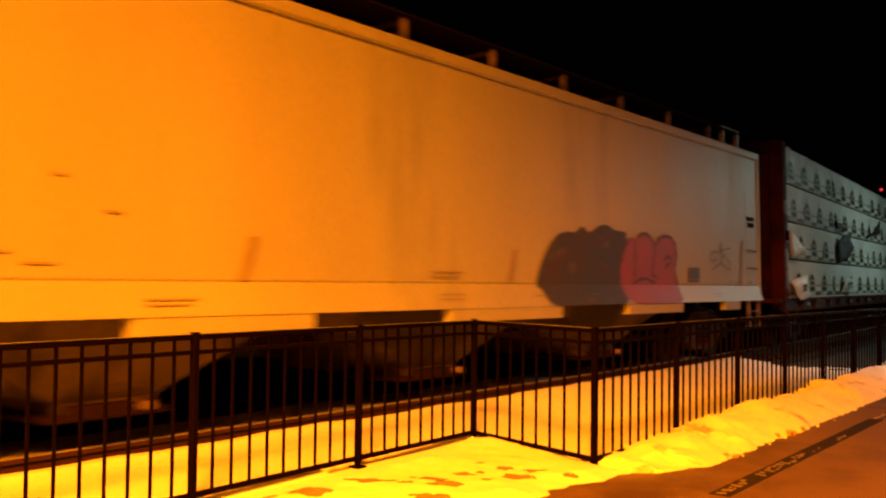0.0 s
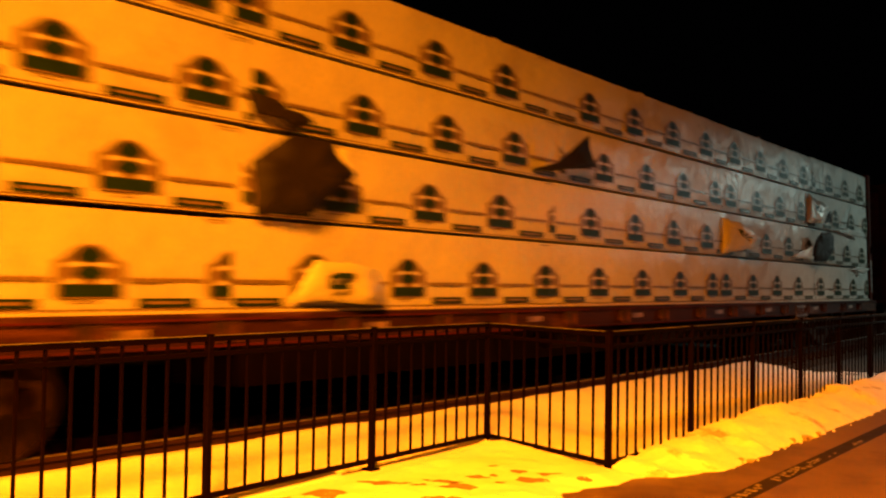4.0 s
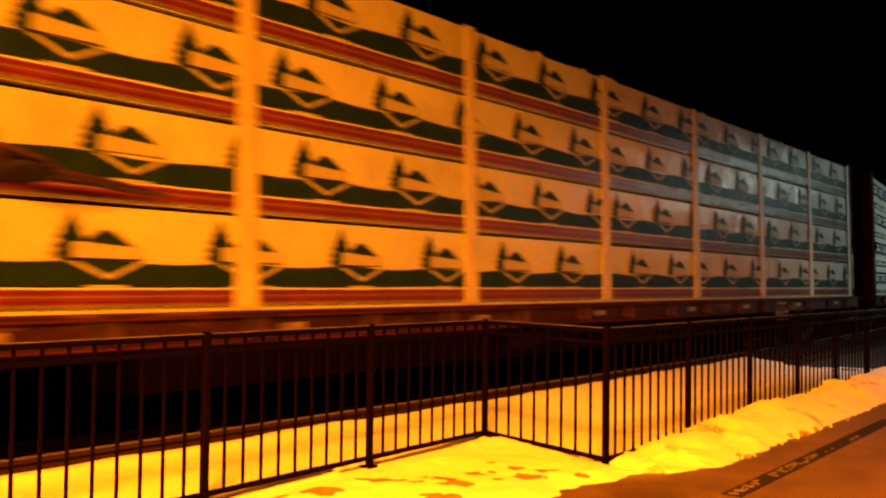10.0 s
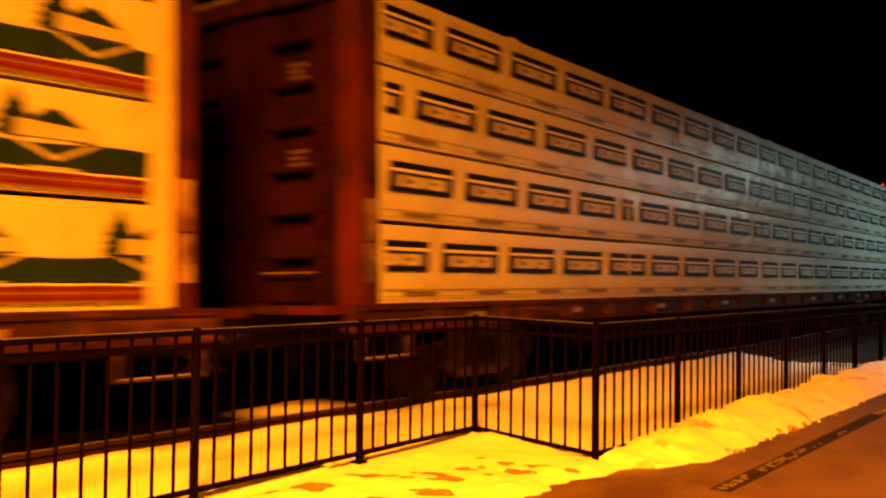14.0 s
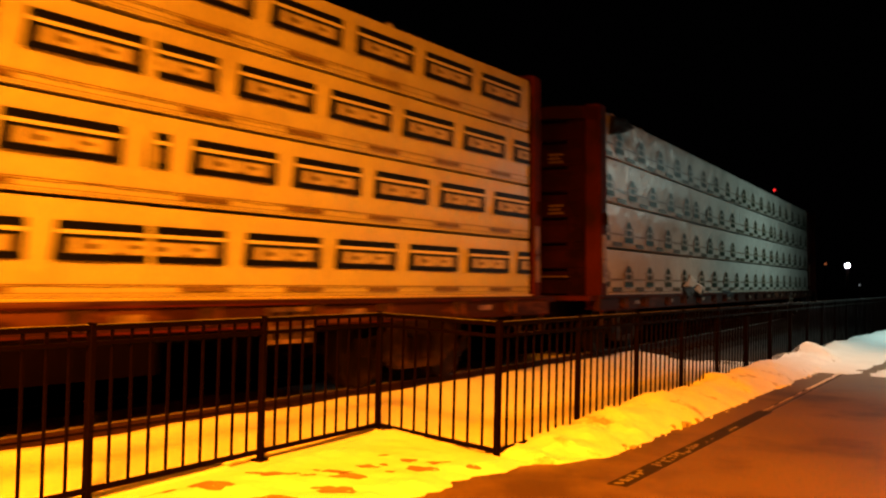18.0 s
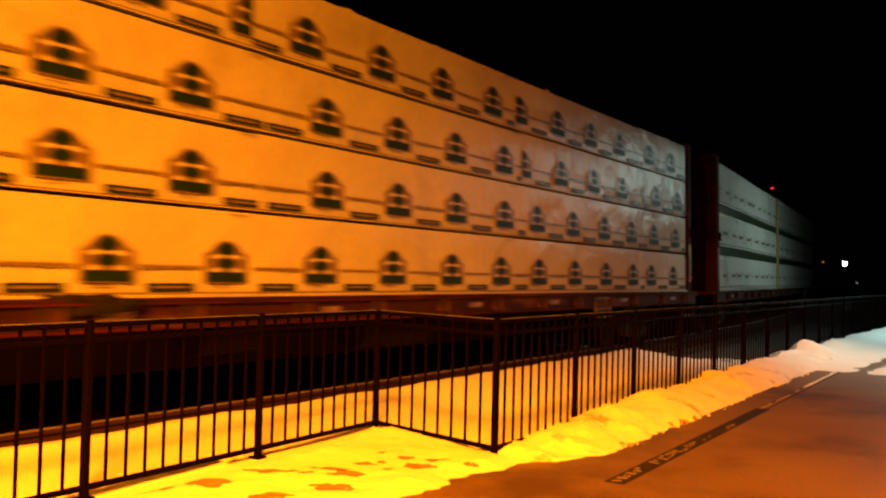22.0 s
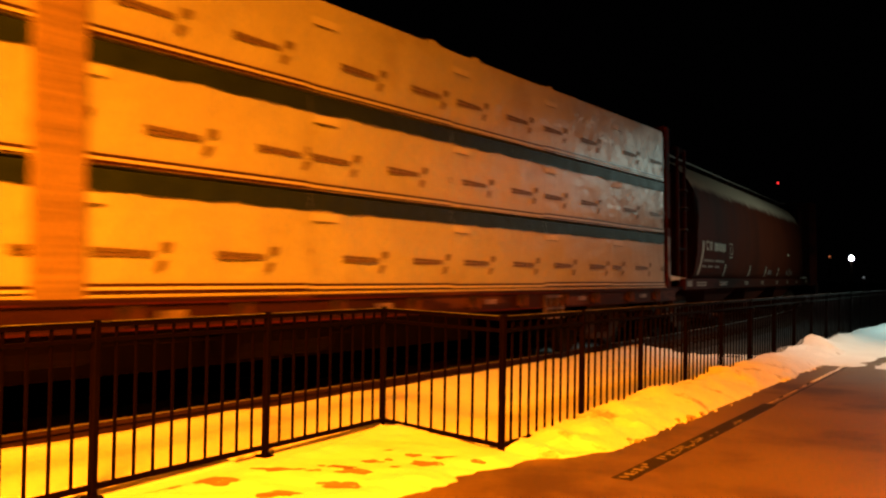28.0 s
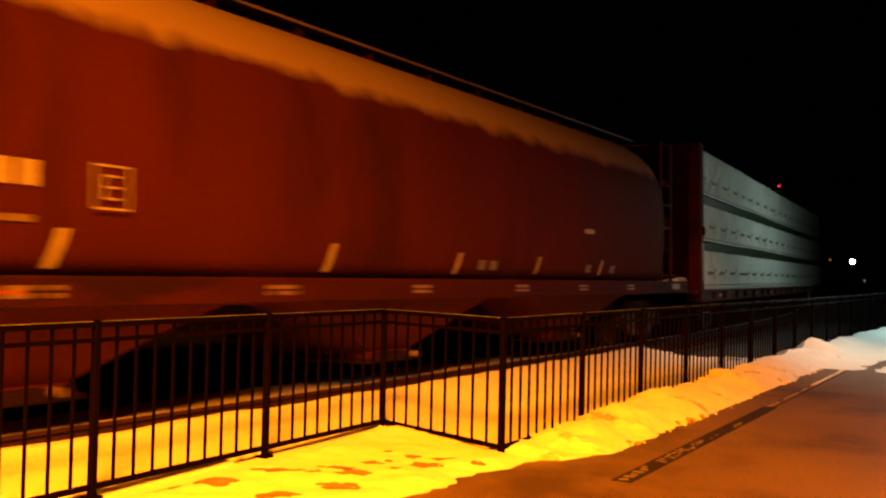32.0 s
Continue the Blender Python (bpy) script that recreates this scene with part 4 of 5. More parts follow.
def brand_roof(pk, y0, y1, z0, z1, x, t, k):
    h = z1 - z0
    bm = bmesh.new()
    n = 24
    pts = [(y0 + (y1 - y0) * i / n) for i in range(n + 1)]
    for a, b in zip(pts, pts[1:]):
        za, zb = (z0 + 0.33 + 0.012 * math.sin(q * 5 + t) for q in (a, b))
        sheet(bm, [(x - 0.002, a, z0 + 0.165), (x - 0.002, b, z0 + 0.165), (x - 0.002, b, zb), (x - 0.002, a, za)], 0)
    part("green_band", bm, INK_GREEN, pk, "dark green printed band")
    bm = bmesh.new()
    bar(bm, x - 0.002, y0, y1, z0 + 0.035, z0 + 0.145)
    part("red_band", bm, INK_RED, pk, "dull red printed band")
    for name, za, zb, ink in (("band_line", 0.083, 0.095, INK_BROWN), ("band_edge", 0.138, 0.150, PALE_PRINT), ("band_line", 0.052, 0.058, INK_MAROON), ("band_line", 0.116, 0.122, INK_MAROON), ("band_edge", 0.022, 0.034, INK_BROWN)):
        bm = bmesh.new()
        n = 30
        q = [(y0 + (y1 - y0) * i / n, 0.004 * noise.noise(Vector((i * 0.7, za * 40, t + k * 9)))) for i in range(n + 1)]
        for (a, da), (b, db) in zip(q, q[1:]):
            sheet(bm, [(x - 0.001, a, z0 + za + da), (x - 0.001, b, z0 + za + db), (x - 0.001, b, z0 + zb + db), (x - 0.001, a, z0 + zb + da)])
        part(name, bm, ink, pk)
    y = y0 + ROOF_PHASE[k][t] - 1.275
    while y < y1 + 0.3:
        stamp("emblem", "roof", roof_mark, [INK_GREEN, DULL_PRINT], pk, (x, y, z0 + 0.27), y0, y1, "green tree and roof emblem", 0.36)
        y += 1.26
    bm = bmesh.new()
    wl, wh = 0.118 - 0.012 * t, 0.10 - 0.010 * t
    vs = [[bm.verts.new((xx, y1 + sg * w, z)) for sg, w in ((-1, ww), (1, ww))] for xx in (x - 0.004, x + 0.016) for z, ww in ((z0 - 0.02, wl), (z1 + 0.012, wh))]
    (a, b), (c, d), (e, f), (g, h2) = vs
    for q in ((e, f, h2, g), (a, c, d, b), (a, e, g, c), (b, d, h2, f), (c, g, h2, d), (a, b, f, e)):
        bm.faces.new(q)
    part("edge_strip", bm, PALE_BOARD, pk, "pale upright strip over the joint")


def label_mark(bm):
    """A slanted navy frame with a pale band and a row of pale letter shapes."""
    def q(y0, y1, z0, z1, i, d=0.0):
        sk = 0.16
        sheet(bm, [(d, y0 + sk * z0 - 0.03, z0), (d, y1 + sk * z0 * 0.4, z0), (d, y1 + sk * z1 * 0.4, z1), (d, y0 + sk * z1 - 0.03, z1)], i)
    q(-0.52, 0.50, 0.0, 0.29, 0)
    q(-0.50, 0.49, 0.195, 0.225, 1, 0.001)
    q(-0.41, 0.43, 0.052, 0.168, 2, 0.001)
    for k, (wide, low, high) in enumerate(((0.05, 0.058, 0.166), (0.10, 0.058, 0.088), (0.085, 0.056, 0.160), (0.075, 0.070, 0.158), (0.10, 0.056, 0.100), (0.07, 0.060, 0.160))):
        q(-0.37 + k * 0.130, -0.37 + k * 0.130 + wide, low, high, 3, 0.002)
    q(-0.23, -0.14, 0.128, 0.160, 3, 0.002)
    q(0.15, 0.26, 0.130, 0.160, 3, 0.002)


def brand_label(phases):
    def brand(pk, y0, y1, z0, z1, x, t, k):
        pitch = 1.26
        y = y0 + phases.get((t, k), 0.2 + 0.41 * ((t * 5 + k * 7) % 3)) - pitch
        while y < y1 + 0.6:
            stamp("printed_label", "label", label_mark, [INK_NAVY, PALE_PRINT, INK_BLUE, PLAIN_PRINT], pk, (x, y, z0 + 0.27), y0 + 0.03, y1 - 0.03, "navy framed printed label", 0.56)
            y += pitch
        bm = bmesh.new()
        bar(bm, x - 0.001, y0, y1, z0 + 0.090, z0 + 0.100)
        bar(bm, x - 0.001, y0, y1, z0 + 0.030, z0 + 0.036)
        for i in range(int((y1 - y0) / 1.26)):
            bar(bm, x - 0.002, y0 + 0.3 + i * 1.26, y0 + 0.85 + i * 1.26, z0 + 0.045, z0 + 0.085)
        part("edge_print", bm, INK_BROWN, pk)
    return brand


def text_mark(bm):
    """Two close lines of unreadable print that taper to the end, as ragged bars."""
    for low, high in ((0.004, 0.034), (0.044, 0.078)):
        n = 22
        line = []
        for i in range(n + 1):
            u = i / n
            mid = (0.041 - (low + high) / 2) * 0.45 * u
            line.append([bm.verts.new((0, -0.40 + 0.60 * u, z + mid + 0.004 * ((i * 7) % 3))) for z in (low, high - 0.008 * u)])
        for a, b in zip(line, line[1:]):
            bm.faces.new((a[0], b[0], b[1], a[1]))


def tick_mark(bm):
    sheet(bm, [(0, 0.26, 0.055), (0, 0.36, 0.07), (0, 0.39, 0.14), (0, 0.28, 0.135)], 0)
    sheet(bm, [(0, 0.20, -0.10), (0, 0.27, -0.09), (0, 0.33, -0.005), (0, 0.24, -0.015)], 0)


TEXT_PHASE = ((0.44, 1.25, 0.42, 1.21, 0.30, 0.51, 0.28, 0.30, 1.03), (0.57, 0.40, 0.49, 0.20, 0.80, 0.02, 0.24, 0.0, 0.48), (0.84, 0.52, 1.07, 0.60, 0.50, 0.48, 0.12, 0.0, 0.53))


def brand_text(pk, y0, y1, z0, z1, x, t, k):
    if t < 2:
        bm = bmesh.new()
        n = int((y1 - y0) / 0.07)
        prev = None
        for i in range(n + 1):
            y = y0 + (y1 - y0) * i / n
            zl = z1 - 0.165 + 0.022 * noise.noise(Vector((y * 2.5, t, k))) + 0.014 * noise.noise(Vector((y * 11, t, k)))
            if prev:
                sheet(bm, [(x - 0.002, prev[0], prev[1]), (x - 0.002, y, zl), (x - 0.002, y, z1), (x - 0.002, prev[0], z1)])
            prev = (y, zl)
        part("green_band", bm, BAND_GREEN, pk, "dark green band with a soft edge")
    bm = bmesh.new()
    lift = 0.008 * ((t * 3 + k * 5) % 3)
    bar(bm, x - 0.001, y0, y1, z0 + 0.042 + lift, z0 + 0.066 + lift)
    bar(bm, x - 0.001, y0, y1, z0 + 0.006, z0 + 0.014 + lift)
    part("edge_print", bm, INK_MAROON, pk)
    bm = bmesh.new()
    bar(bm, x - 0.001, y0, y1, z0 + 0.016 + lift, z0 + 0.040 + lift)
    part("edge_line", bm, PALE_PRINT, pk, "pale line along the wrap's edge")
    y = y0 + TEXT_PHASE[t][k] - 1.27 + 0.40
    while y < y1 + 0.4:
        stamp("printed_line", "text", text_mark, [INK_TEXT], pk, (x, y, z0 + 0.275), y0, y1, "lines of faded brown print", 0.42)
        stamp("printed_tick", "tick", tick_mark, [INK_TEXT], pk, (x, y, z0 + 0.275), y0, y1, "", 0.42)
        y += 1.27
    bm = bmesh.new()
    bar(bm, x, y0 + 0.04, y0 + 0.44, z1 - 0.27, z1 - 0.19)
    part("tag", bm, PALE_PRINT, pk, "pale paper tag")
    bm = bmesh.new()
    bar(bm, x + 0.001, y0 + 0.06, y0 + 0.40, z1 - 0.275, z1 - 0.265)
    part("tag_line", bm, INK_TEXT, pk)


def flap(car, pts, front, mid=None, name="torn_flap", label="torn wrap hanging loose", ink=()):
    """A torn piece of wrap that stands off the load: pts are (out, along, up) round its edge."""
    bm = bmesh.new()
    c = Vector((0, 0, 0))
    for p in pts:
        c += Vector(p)
    c /= len(pts)
    if mid:
        c = Vector(mid)
    n = 6
    ring = []
    for i in range(len(pts)):
        a, b = Vector(pts[i]), Vector(pts[(i + 1) % len(pts)])
        for k in range(n):
            p = a.lerp(b, k / n)
            p += Vector((0.02, 0.03, 0.03)) * noise.noise(p * 6)
            ring.append(p)
    outer = [bm.verts.new((HALF + p.x, p.y, p.z)) for p in ring]
    inner = [bm.verts.new((HALF + (p.x + c.x) / 2 + 0.03 * noise.noise(p * 8), (p.y + c.y) / 2, (p.z + c.z) / 2)) for p in ring]
    cv = bm.verts.new((HALF + c.x, c.y, c.z))
    m = len(ring)
    for i in range(m):
        bm.faces.new((outer[i], outer[(i + 1) % m], inner[(i + 1) % m], inner[i])).smooth = True
        f = bm.faces.new((inner[i], inner[(i + 1) % m], cv))
        f.smooth, f.material_index = True, int(i in ink)
    ob = part(name, bm, [front, INK_GREEN], car, label)
    so = ob.modifiers.new("thickness", "SOLIDIFY")
    so.thickness = 0.006
    return ob


# ---------------------------------------------------------------- covered hoppers
def chute(car, paint, c, w):
    """A discharge hopper that narrows to a gate near the rail."""
    bm = bmesh.new()
    rings = []
    for hy, hx, z in ((w, 1.36, 1.0), (w * 0.62, 1.18, 0.72), (0.42, 0.95, 0.36), (0.40, 0.95, 0.27)):
        rings.append([bm.verts.new((sx * hx, c + sy * hy, z)) for sx, sy in ((1, -1), (1, 1), (-1, 1), (-1, -1))])
    for p, q in zip(rings, rings[1:]):
        for k in range(4):
            bm.faces.new((p[k], p[(k + 1) % 4], q[(k + 1) % 4], q[k]))
    bm.faces.new(rings[-1])
    bmesh.ops.recalc_face_normals(bm, faces=bm.faces)
    ch = part("discharge_hopper", bm, paint, car)
    part("gate", boxes((-1.02, 1.02, c - 0.5, c + 0.5, 0.22, 0.275), (0.95, 1.10, c - 0.35, c + 0.35, 0.24, 0.34), bevel=0.01), CAR_DARK, ch)
    part("gate_capstan", rod(bmesh.new(), (1.0, c + 0.2, 0.31), (1.22, c + 0.2, 0.31), 0.035, 8), WORN_PALE, ch)


def grey_hopper():
    """The pale covered hopper with spray paint on its side."""
    car = thing("hopper_car", "pale grey covered hopper car with spray-painted graffiti", "hopper car")
    h, w, eave = 8.8, 1.48, 3.60
    out = [(w - 0.02, 1.22), (w, 1.26), (w, eave - 0.06), (w - 0.10, eave), (0.70, eave + 0.20), (-0.70, eave + 0.20), (-w + 0.10, eave), (-w, eave - 0.06), (-w, 1.26), (-w + 0.02, 1.22)]
    bm = prism(bmesh.new(), out, -h + 0.1, h)
    bmesh.ops.recalc_face_normals(bm, faces=bm.faces)
    part("body", bm, HOPPER_GREY, car)
    part("eave_rail", boxes((w - 0.12, w + 0.05, -h, h - 0.02, eave - 0.10, eave + 0.03), bevel=0.02), HOPPER_GREY, car, "rounded pale eave rail")
    for sx in (-1, 1):
        bm = prism(bmesh.new(), [(sx * (w - 0.05), 0.98), (sx * (w + 0.095), 0.98), (sx * (w + 0.09), 1.0), (sx * (w + 0.004), 1.24), (sx * (w - 0.05), 1.24)], -h - 0.1, h - 0.05)
        bmesh.ops.recalc_face_normals(bm, faces=bm.faces)
        part("side_sill", bm, HOPPER_GREY, car)
    for y0, y1 in ((-8.3, -6.1), (-4.4, -2.6), (-0.65, 1.6), (3.4, 5.2), (6.95, 7.6)):
        part("sill_skirt", boxes((w - 0.03, w + 0.085, y0, y1, 0.84, 0.985), bevel=0.008), HOPPER_GREY, car)
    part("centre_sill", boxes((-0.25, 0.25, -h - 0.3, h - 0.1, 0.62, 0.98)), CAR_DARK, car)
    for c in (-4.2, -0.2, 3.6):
        chute(car, HOPPER_DARK, c, 1.75)
    # running board on the roof
    part("running_board", boxes((-0.45, 1.18, -h, h, eave + 0.42, eave + 0.45), bevel=0.006), CAR_DARK, car, "dark roof running board")
    for i in range(10):
        y = -h + 1.33 + i * 1.66
        bm = boxes((1.06, 1.14, y - 0.03, y + 0.03, eave + 0.05, eave + 0.42), (0.6, 1.06, y - 0.025, y + 0.025, eave + 0.36, eave + 0.40), bevel=0.008)
        part("board_bracket", bm, WORN_PALE, car)
    hoop = bmesh.new()
    for y in (h - 0.68, h + 0.02):
        box(hoop, 1.06, 1.14, y - 0.035, y + 0.035, eave + 0.04, eave + 0.50, bevel=0.008)
    box(hoop, 1.07, 1.13, h - 0.64, h - 0.02, eave + 0.475, eave + 0.50, bevel=0.006)
    part("roof_hoop", hoop, HOPPER_GREY, car, "pale grab hoop at the roof's end")
    part("hatch_trough", boxes((-0.35, 0.35, -h + 0.6, h - 0.6, eave + 0.18, eave + 0.30), bevel=0.03), HOPPER_GREY, car)
    for sy in (-1, 1):
        coupler(car, sy * (h - 0.15), sy)
        tr, ws = bogie(car, sy * (h - 1.6))
        WHEELS.extend(ws)
    x = w + 0.016
    part("stirrup_step", boxes((w - 0.02, w + 0.04, h - 0.62, h - 0.575, 0.52, 1.0), (w - 0.02, w + 0.04, h - 0.12, h - 0.09, 0.52, 1.0), (w - 0.03, w + 0.05, h - 0.62, h - 0.09, 0.505, 0.53), (w - 0.02, w + 0.04, h - 0.6, h - 0.1, 0.78, 0.80)), WORN_PALE, car)
    for z0, z1, y0 in ((2.385, 2.46, 0.62), (2.27, 2.36, 0.57)):
        part("slot", boxes((w - 0.001, w + 0.006, h - y0, h - 0.22, z0, z1), bevel=0.002), CAR_DARK, car, "black open slot in the side")
    for z in (1.86, 1.55):
        part("grab_iron", rod(rod(rod(bmesh.new(), (w, h - 0.56, z), (w + 0.05, h - 0.56, z), 0.009, 6), (w + 0.05, h - 0.56, z), (w + 0.05, h - 0.24, z - 0.01), 0.009, 6), (w, h - 0.24, z - 0.01), (w + 0.05, h - 0.24, z - 0.01), 0.009, 6), HOPPER_DARK, car)
    part("seam_strip", boxes((w - 0.001, w + 0.006, h - 0.66, h - 0.63, 1.24, 2.9)), HOPPER_GREY, car)
    for y in (h - 1.45, h - 1.2, h - 0.55):
        part("rust_mark", boxes((w + 0.001, w + 0.004, y, y + 0.14, 1.27, 1.32)), INK_STRIPE, car)
    part("end_post", boxes((w - 0.06, w + 0.03, h - 0.05, h + 0.02, 1.0, eave), bevel=0.01), HOPPER_GREY, car)
    # spray paint
    blob(car, x, [(1.08, 1.21), (1.18, 1.43), (1.34, 1.64), (1.57, 1.84), (1.84, 1.90), (2.04, 1.88), (2.13, 1.94), (2.27, 1.99), (2.36, 1.90), (2.47, 1.92), (2.70, 2.02), (2.96, 2.03), (3.11, 1.96), (3.40, 1.97), (3.48, 1.93), (3.45, 1.80),
                  (3.40, 1.66), (3.38, 1.23), (3.40, 0.985), (2.84, 0.985), (2.30, 0.985), (1.69, 0.985), (1.30, 0.985), (1.20, 1.19)], GRAFFITI_DARK, "dark olive sprayed lettering")
    blob(car, x + 0.002, [(3.26, 1.19), (3.27, 1.52), (3.36, 1.74), (3.54, 1.90), (3.73, 1.88), (3.87, 1.95), (4.08, 1.98), (4.28, 1.91), (4.37, 1.80), (4.47, 1.91), (4.72, 1.98), (4.98, 1.95), (5.16, 1.80), (5.13, 1.58), (5.01, 1.46),
                          (5.13, 1.31), (5.19, 1.08), (5.16, 0.985), (4.45, 0.985), (3.40, 0.985)], GRAFFITI_RED, "red sprayed lettering")
    for pts in ([(1.88, 1.51), (2.04, 1.53), (2.09, 1.43), (1.96, 1.37), (1.84, 1.41)], [(2.70, 1.54), (2.79, 1.54), (3.03, 1.35), (2.96, 1.32)], [(1.46, 1.58), (1.69, 1.70), (1.88, 1.68), (1.57, 1.50)],
                [(2.65, 1.85), (2.89, 1.88), (3.03, 1.74), (2.74, 1.70)], [(2.21, 1.04), (2.30, 1.08), (2.43, 1.07), (2.38, 1.01)], [(2.79, 1.03), (2.84, 1.07), (2.93, 1.06), (2.91, 1.01)]):
        blob(car, x + 0.002, [*pts, pts[0]], GRAFFITI_MID)
    for pts in ([(3.30, 1.55), (3.40, 1.76), (3.56, 1.88)], [(3.71, 1.85), (3.73, 1.57), (3.67, 1.33)], [(3.80, 1.90), (3.95, 1.97), (4.15, 1.96), (4.30, 1.88), (4.37, 1.79), (4.34, 1.59), (4.22, 1.41), (4.40, 1.34)],
                [(4.40, 1.82), (4.50, 1.92), (4.75, 1.97), (4.98, 1.94), (5.13, 1.80), (5.12, 1.60), (5.02, 1.47), (5.12, 1.32), (5.17, 1.25)], [(4.65, 1.60), (4.85, 1.68), (4.94, 1.61), (4.71, 1.49)], [(3.65, 1.26), (3.98, 1.35), (4.34, 1.27)]):
        stroke(car, x + 0.004, pts, 0.045, GRAFFITI_LINE)
    for pts in ([(2.09, 1.88), (2.25, 1.67), (2.21, 1.52), (2.04, 1.43)], [(1.58, 1.36), (1.73, 1.59), (1.96, 1.63)], [(2.38, 1.90), (2.56, 1.75), (2.84, 1.83), (3.03, 1.92)], [(2.65, 1.53), (2.88, 1.41), (3.08, 1.32)], [(1.39, 1.24), (1.46, 1.47), (1.61, 1.59)]):
        stroke(car, x + 0.003, pts, 0.06, GRAFFITI_LINE)
    blob(car, x + 0.001, [(5.57, 1.29), (5.58, 1.51), (6.00, 1.52), (6.00, 1.29)], GRAFFITI_MID, "small dark stencil square")
    stroke(car, x + 0.002, [(5.58, 1.325), (6.00, 1.325)], 0.012, INK_STRIPE)
    for k, pts in enumerate(([(6.74, 1.78), (6.63, 1.80), (6.51, 1.77), (6.48, 1.70), (6.51, 1.64), (6.63, 1.63), (6.76, 1.68)], [(6.92, 1.94), (6.99, 1.87), (6.95, 1.81), (6.88, 1.87), (6.94, 1.96)], [(6.80, 1.76), (6.95, 1.81), (7.12, 1.85), (7.37, 1.87)],
                             [(6.95, 1.81), (7.01, 1.72), (6.92, 1.61), (6.64, 1.53), (6.52, 1.49)], [(6.92, 1.61), (7.10, 1.56), (7.28, 1.50)], [(7.12, 1.70), (7.28, 1.66), (7.36, 1.57), (7.30, 1.50)], [(7.01, 1.75), (7.12, 1.74), (7.05, 1.71)])):
        stroke(car, x + 0.001 + k * 0.0004, pts, 0.019, INK_TAG)
    # stencils: slanted stripes, data lines
    for y, z, l in ((-8.0, 2.6, 0.9), (-8.0, 2.5, 0.9), (-8.0, 2.3, 0.85), (-5.0, 1.95, 0.15), (-6.2, 1.6, 0.25), (-6.1, 1.5, 0.35), (-5.6, 1.42, 0.4), (-5.2, 1.35, 0.3), (-4.6, 1.72, 0.2), (-0.9, 1.35, 0.7), (-0.9, 1.30, 0.6), (-0.8, 1.12, 0.55), (-0.8, 1.07, 0.5), (-4.3, 1.10, 0.6), (-4.3, 1.06, 0.5), (1.0, 1.10, 0.4), (6.5, 1.10, 0.45), (6.5, 1.06, 0.35), (2.4, 1.12, 0.3)):
        blob(car, x, [(y, z), (y + l * 0.8, z), (y + l * 0.8, z + 0.014), (y, z + 0.014)], INK_STRIPE)
    for y, z0, z1 in ((-3.39, 1.25, 1.61), (0.50, 1.26, 1.63), (7.80, 1.26, 2.03), (-7.2, 1.3, 1.8)):
        blob(car, x, [(y, z0), (y + 0.10, z0), (y + 0.22, z1), (y + 0.12, z1)], INK_STRIPE, "dull orange slanted stripe")
    return car


def blob(car, x, outline, material, label=""):
    """Paint on the side: an outline in (along, up), smoothed."""
    pts = outline
    if len(outline) > 4:
        for _ in range(2):
            pts = [q for a, b in zip(pts, pts[1:] + pts[:1]) for q in ((a[0] * 0.75 + b[0] * 0.25, a[1] * 0.75 + b[1] * 0.25), (a[0] * 0.25 + b[0] * 0.75, a[1] * 0.25 + b[1] * 0.75))]
    bm = bmesh.new()
    sheet(bm, [(x, y, z) for y, z in pts])
    bmesh.ops.bisect_plane(bm, geom=bm.verts[:] + bm.edges[:] + bm.faces[:], plane_co=(0, 0, 1.24), plane_no=(0, 0, 1))
    bmesh.ops.triangulate(bm, faces=bm.faces[:])
    for v in bm.verts:
        if v.co.z < 1.24:
            v.co.x += (1.24 - v.co.z) / 0.24 * 0.086
    part("graffiti" if "spray" in label else "stencil", bm, material, car, label)


def stroke(car, x, line, width, material):
    """A sprayed line of even width along a smoothed path of (along, up)."""
    for _ in range(2):
        line = [line[0]] + [q for a, b in zip(line, line[1:]) for q in ((a[0] * 0.75 + b[0] * 0.25, a[1] * 0.75 + b[1] * 0.25), (a[0] * 0.25 + b[0] * 0.75, a[1] * 0.25 + b[1] * 0.75))] + [line[-1]]
    bm = bmesh.new()
    prev = None
    for i, (y, z) in enumerate(line):
        a, b = line[max(0, i - 1)], line[min(len(line) - 1, i + 1)]
        d = Vector((b[0] - a[0], b[1] - a[1])).normalized() * width * (0.5 + 0.15 * math.sin(i * 1.7))
        pair = [bm.verts.new((x, y - d.y, z + d.x)), bm.verts.new((x, y + d.y, z - d.x))]
        if prev:
            bm.faces.new((prev[0], prev[1], pair[1], pair[0]))
        prev = pair
    part("graffiti", bm, material, car)


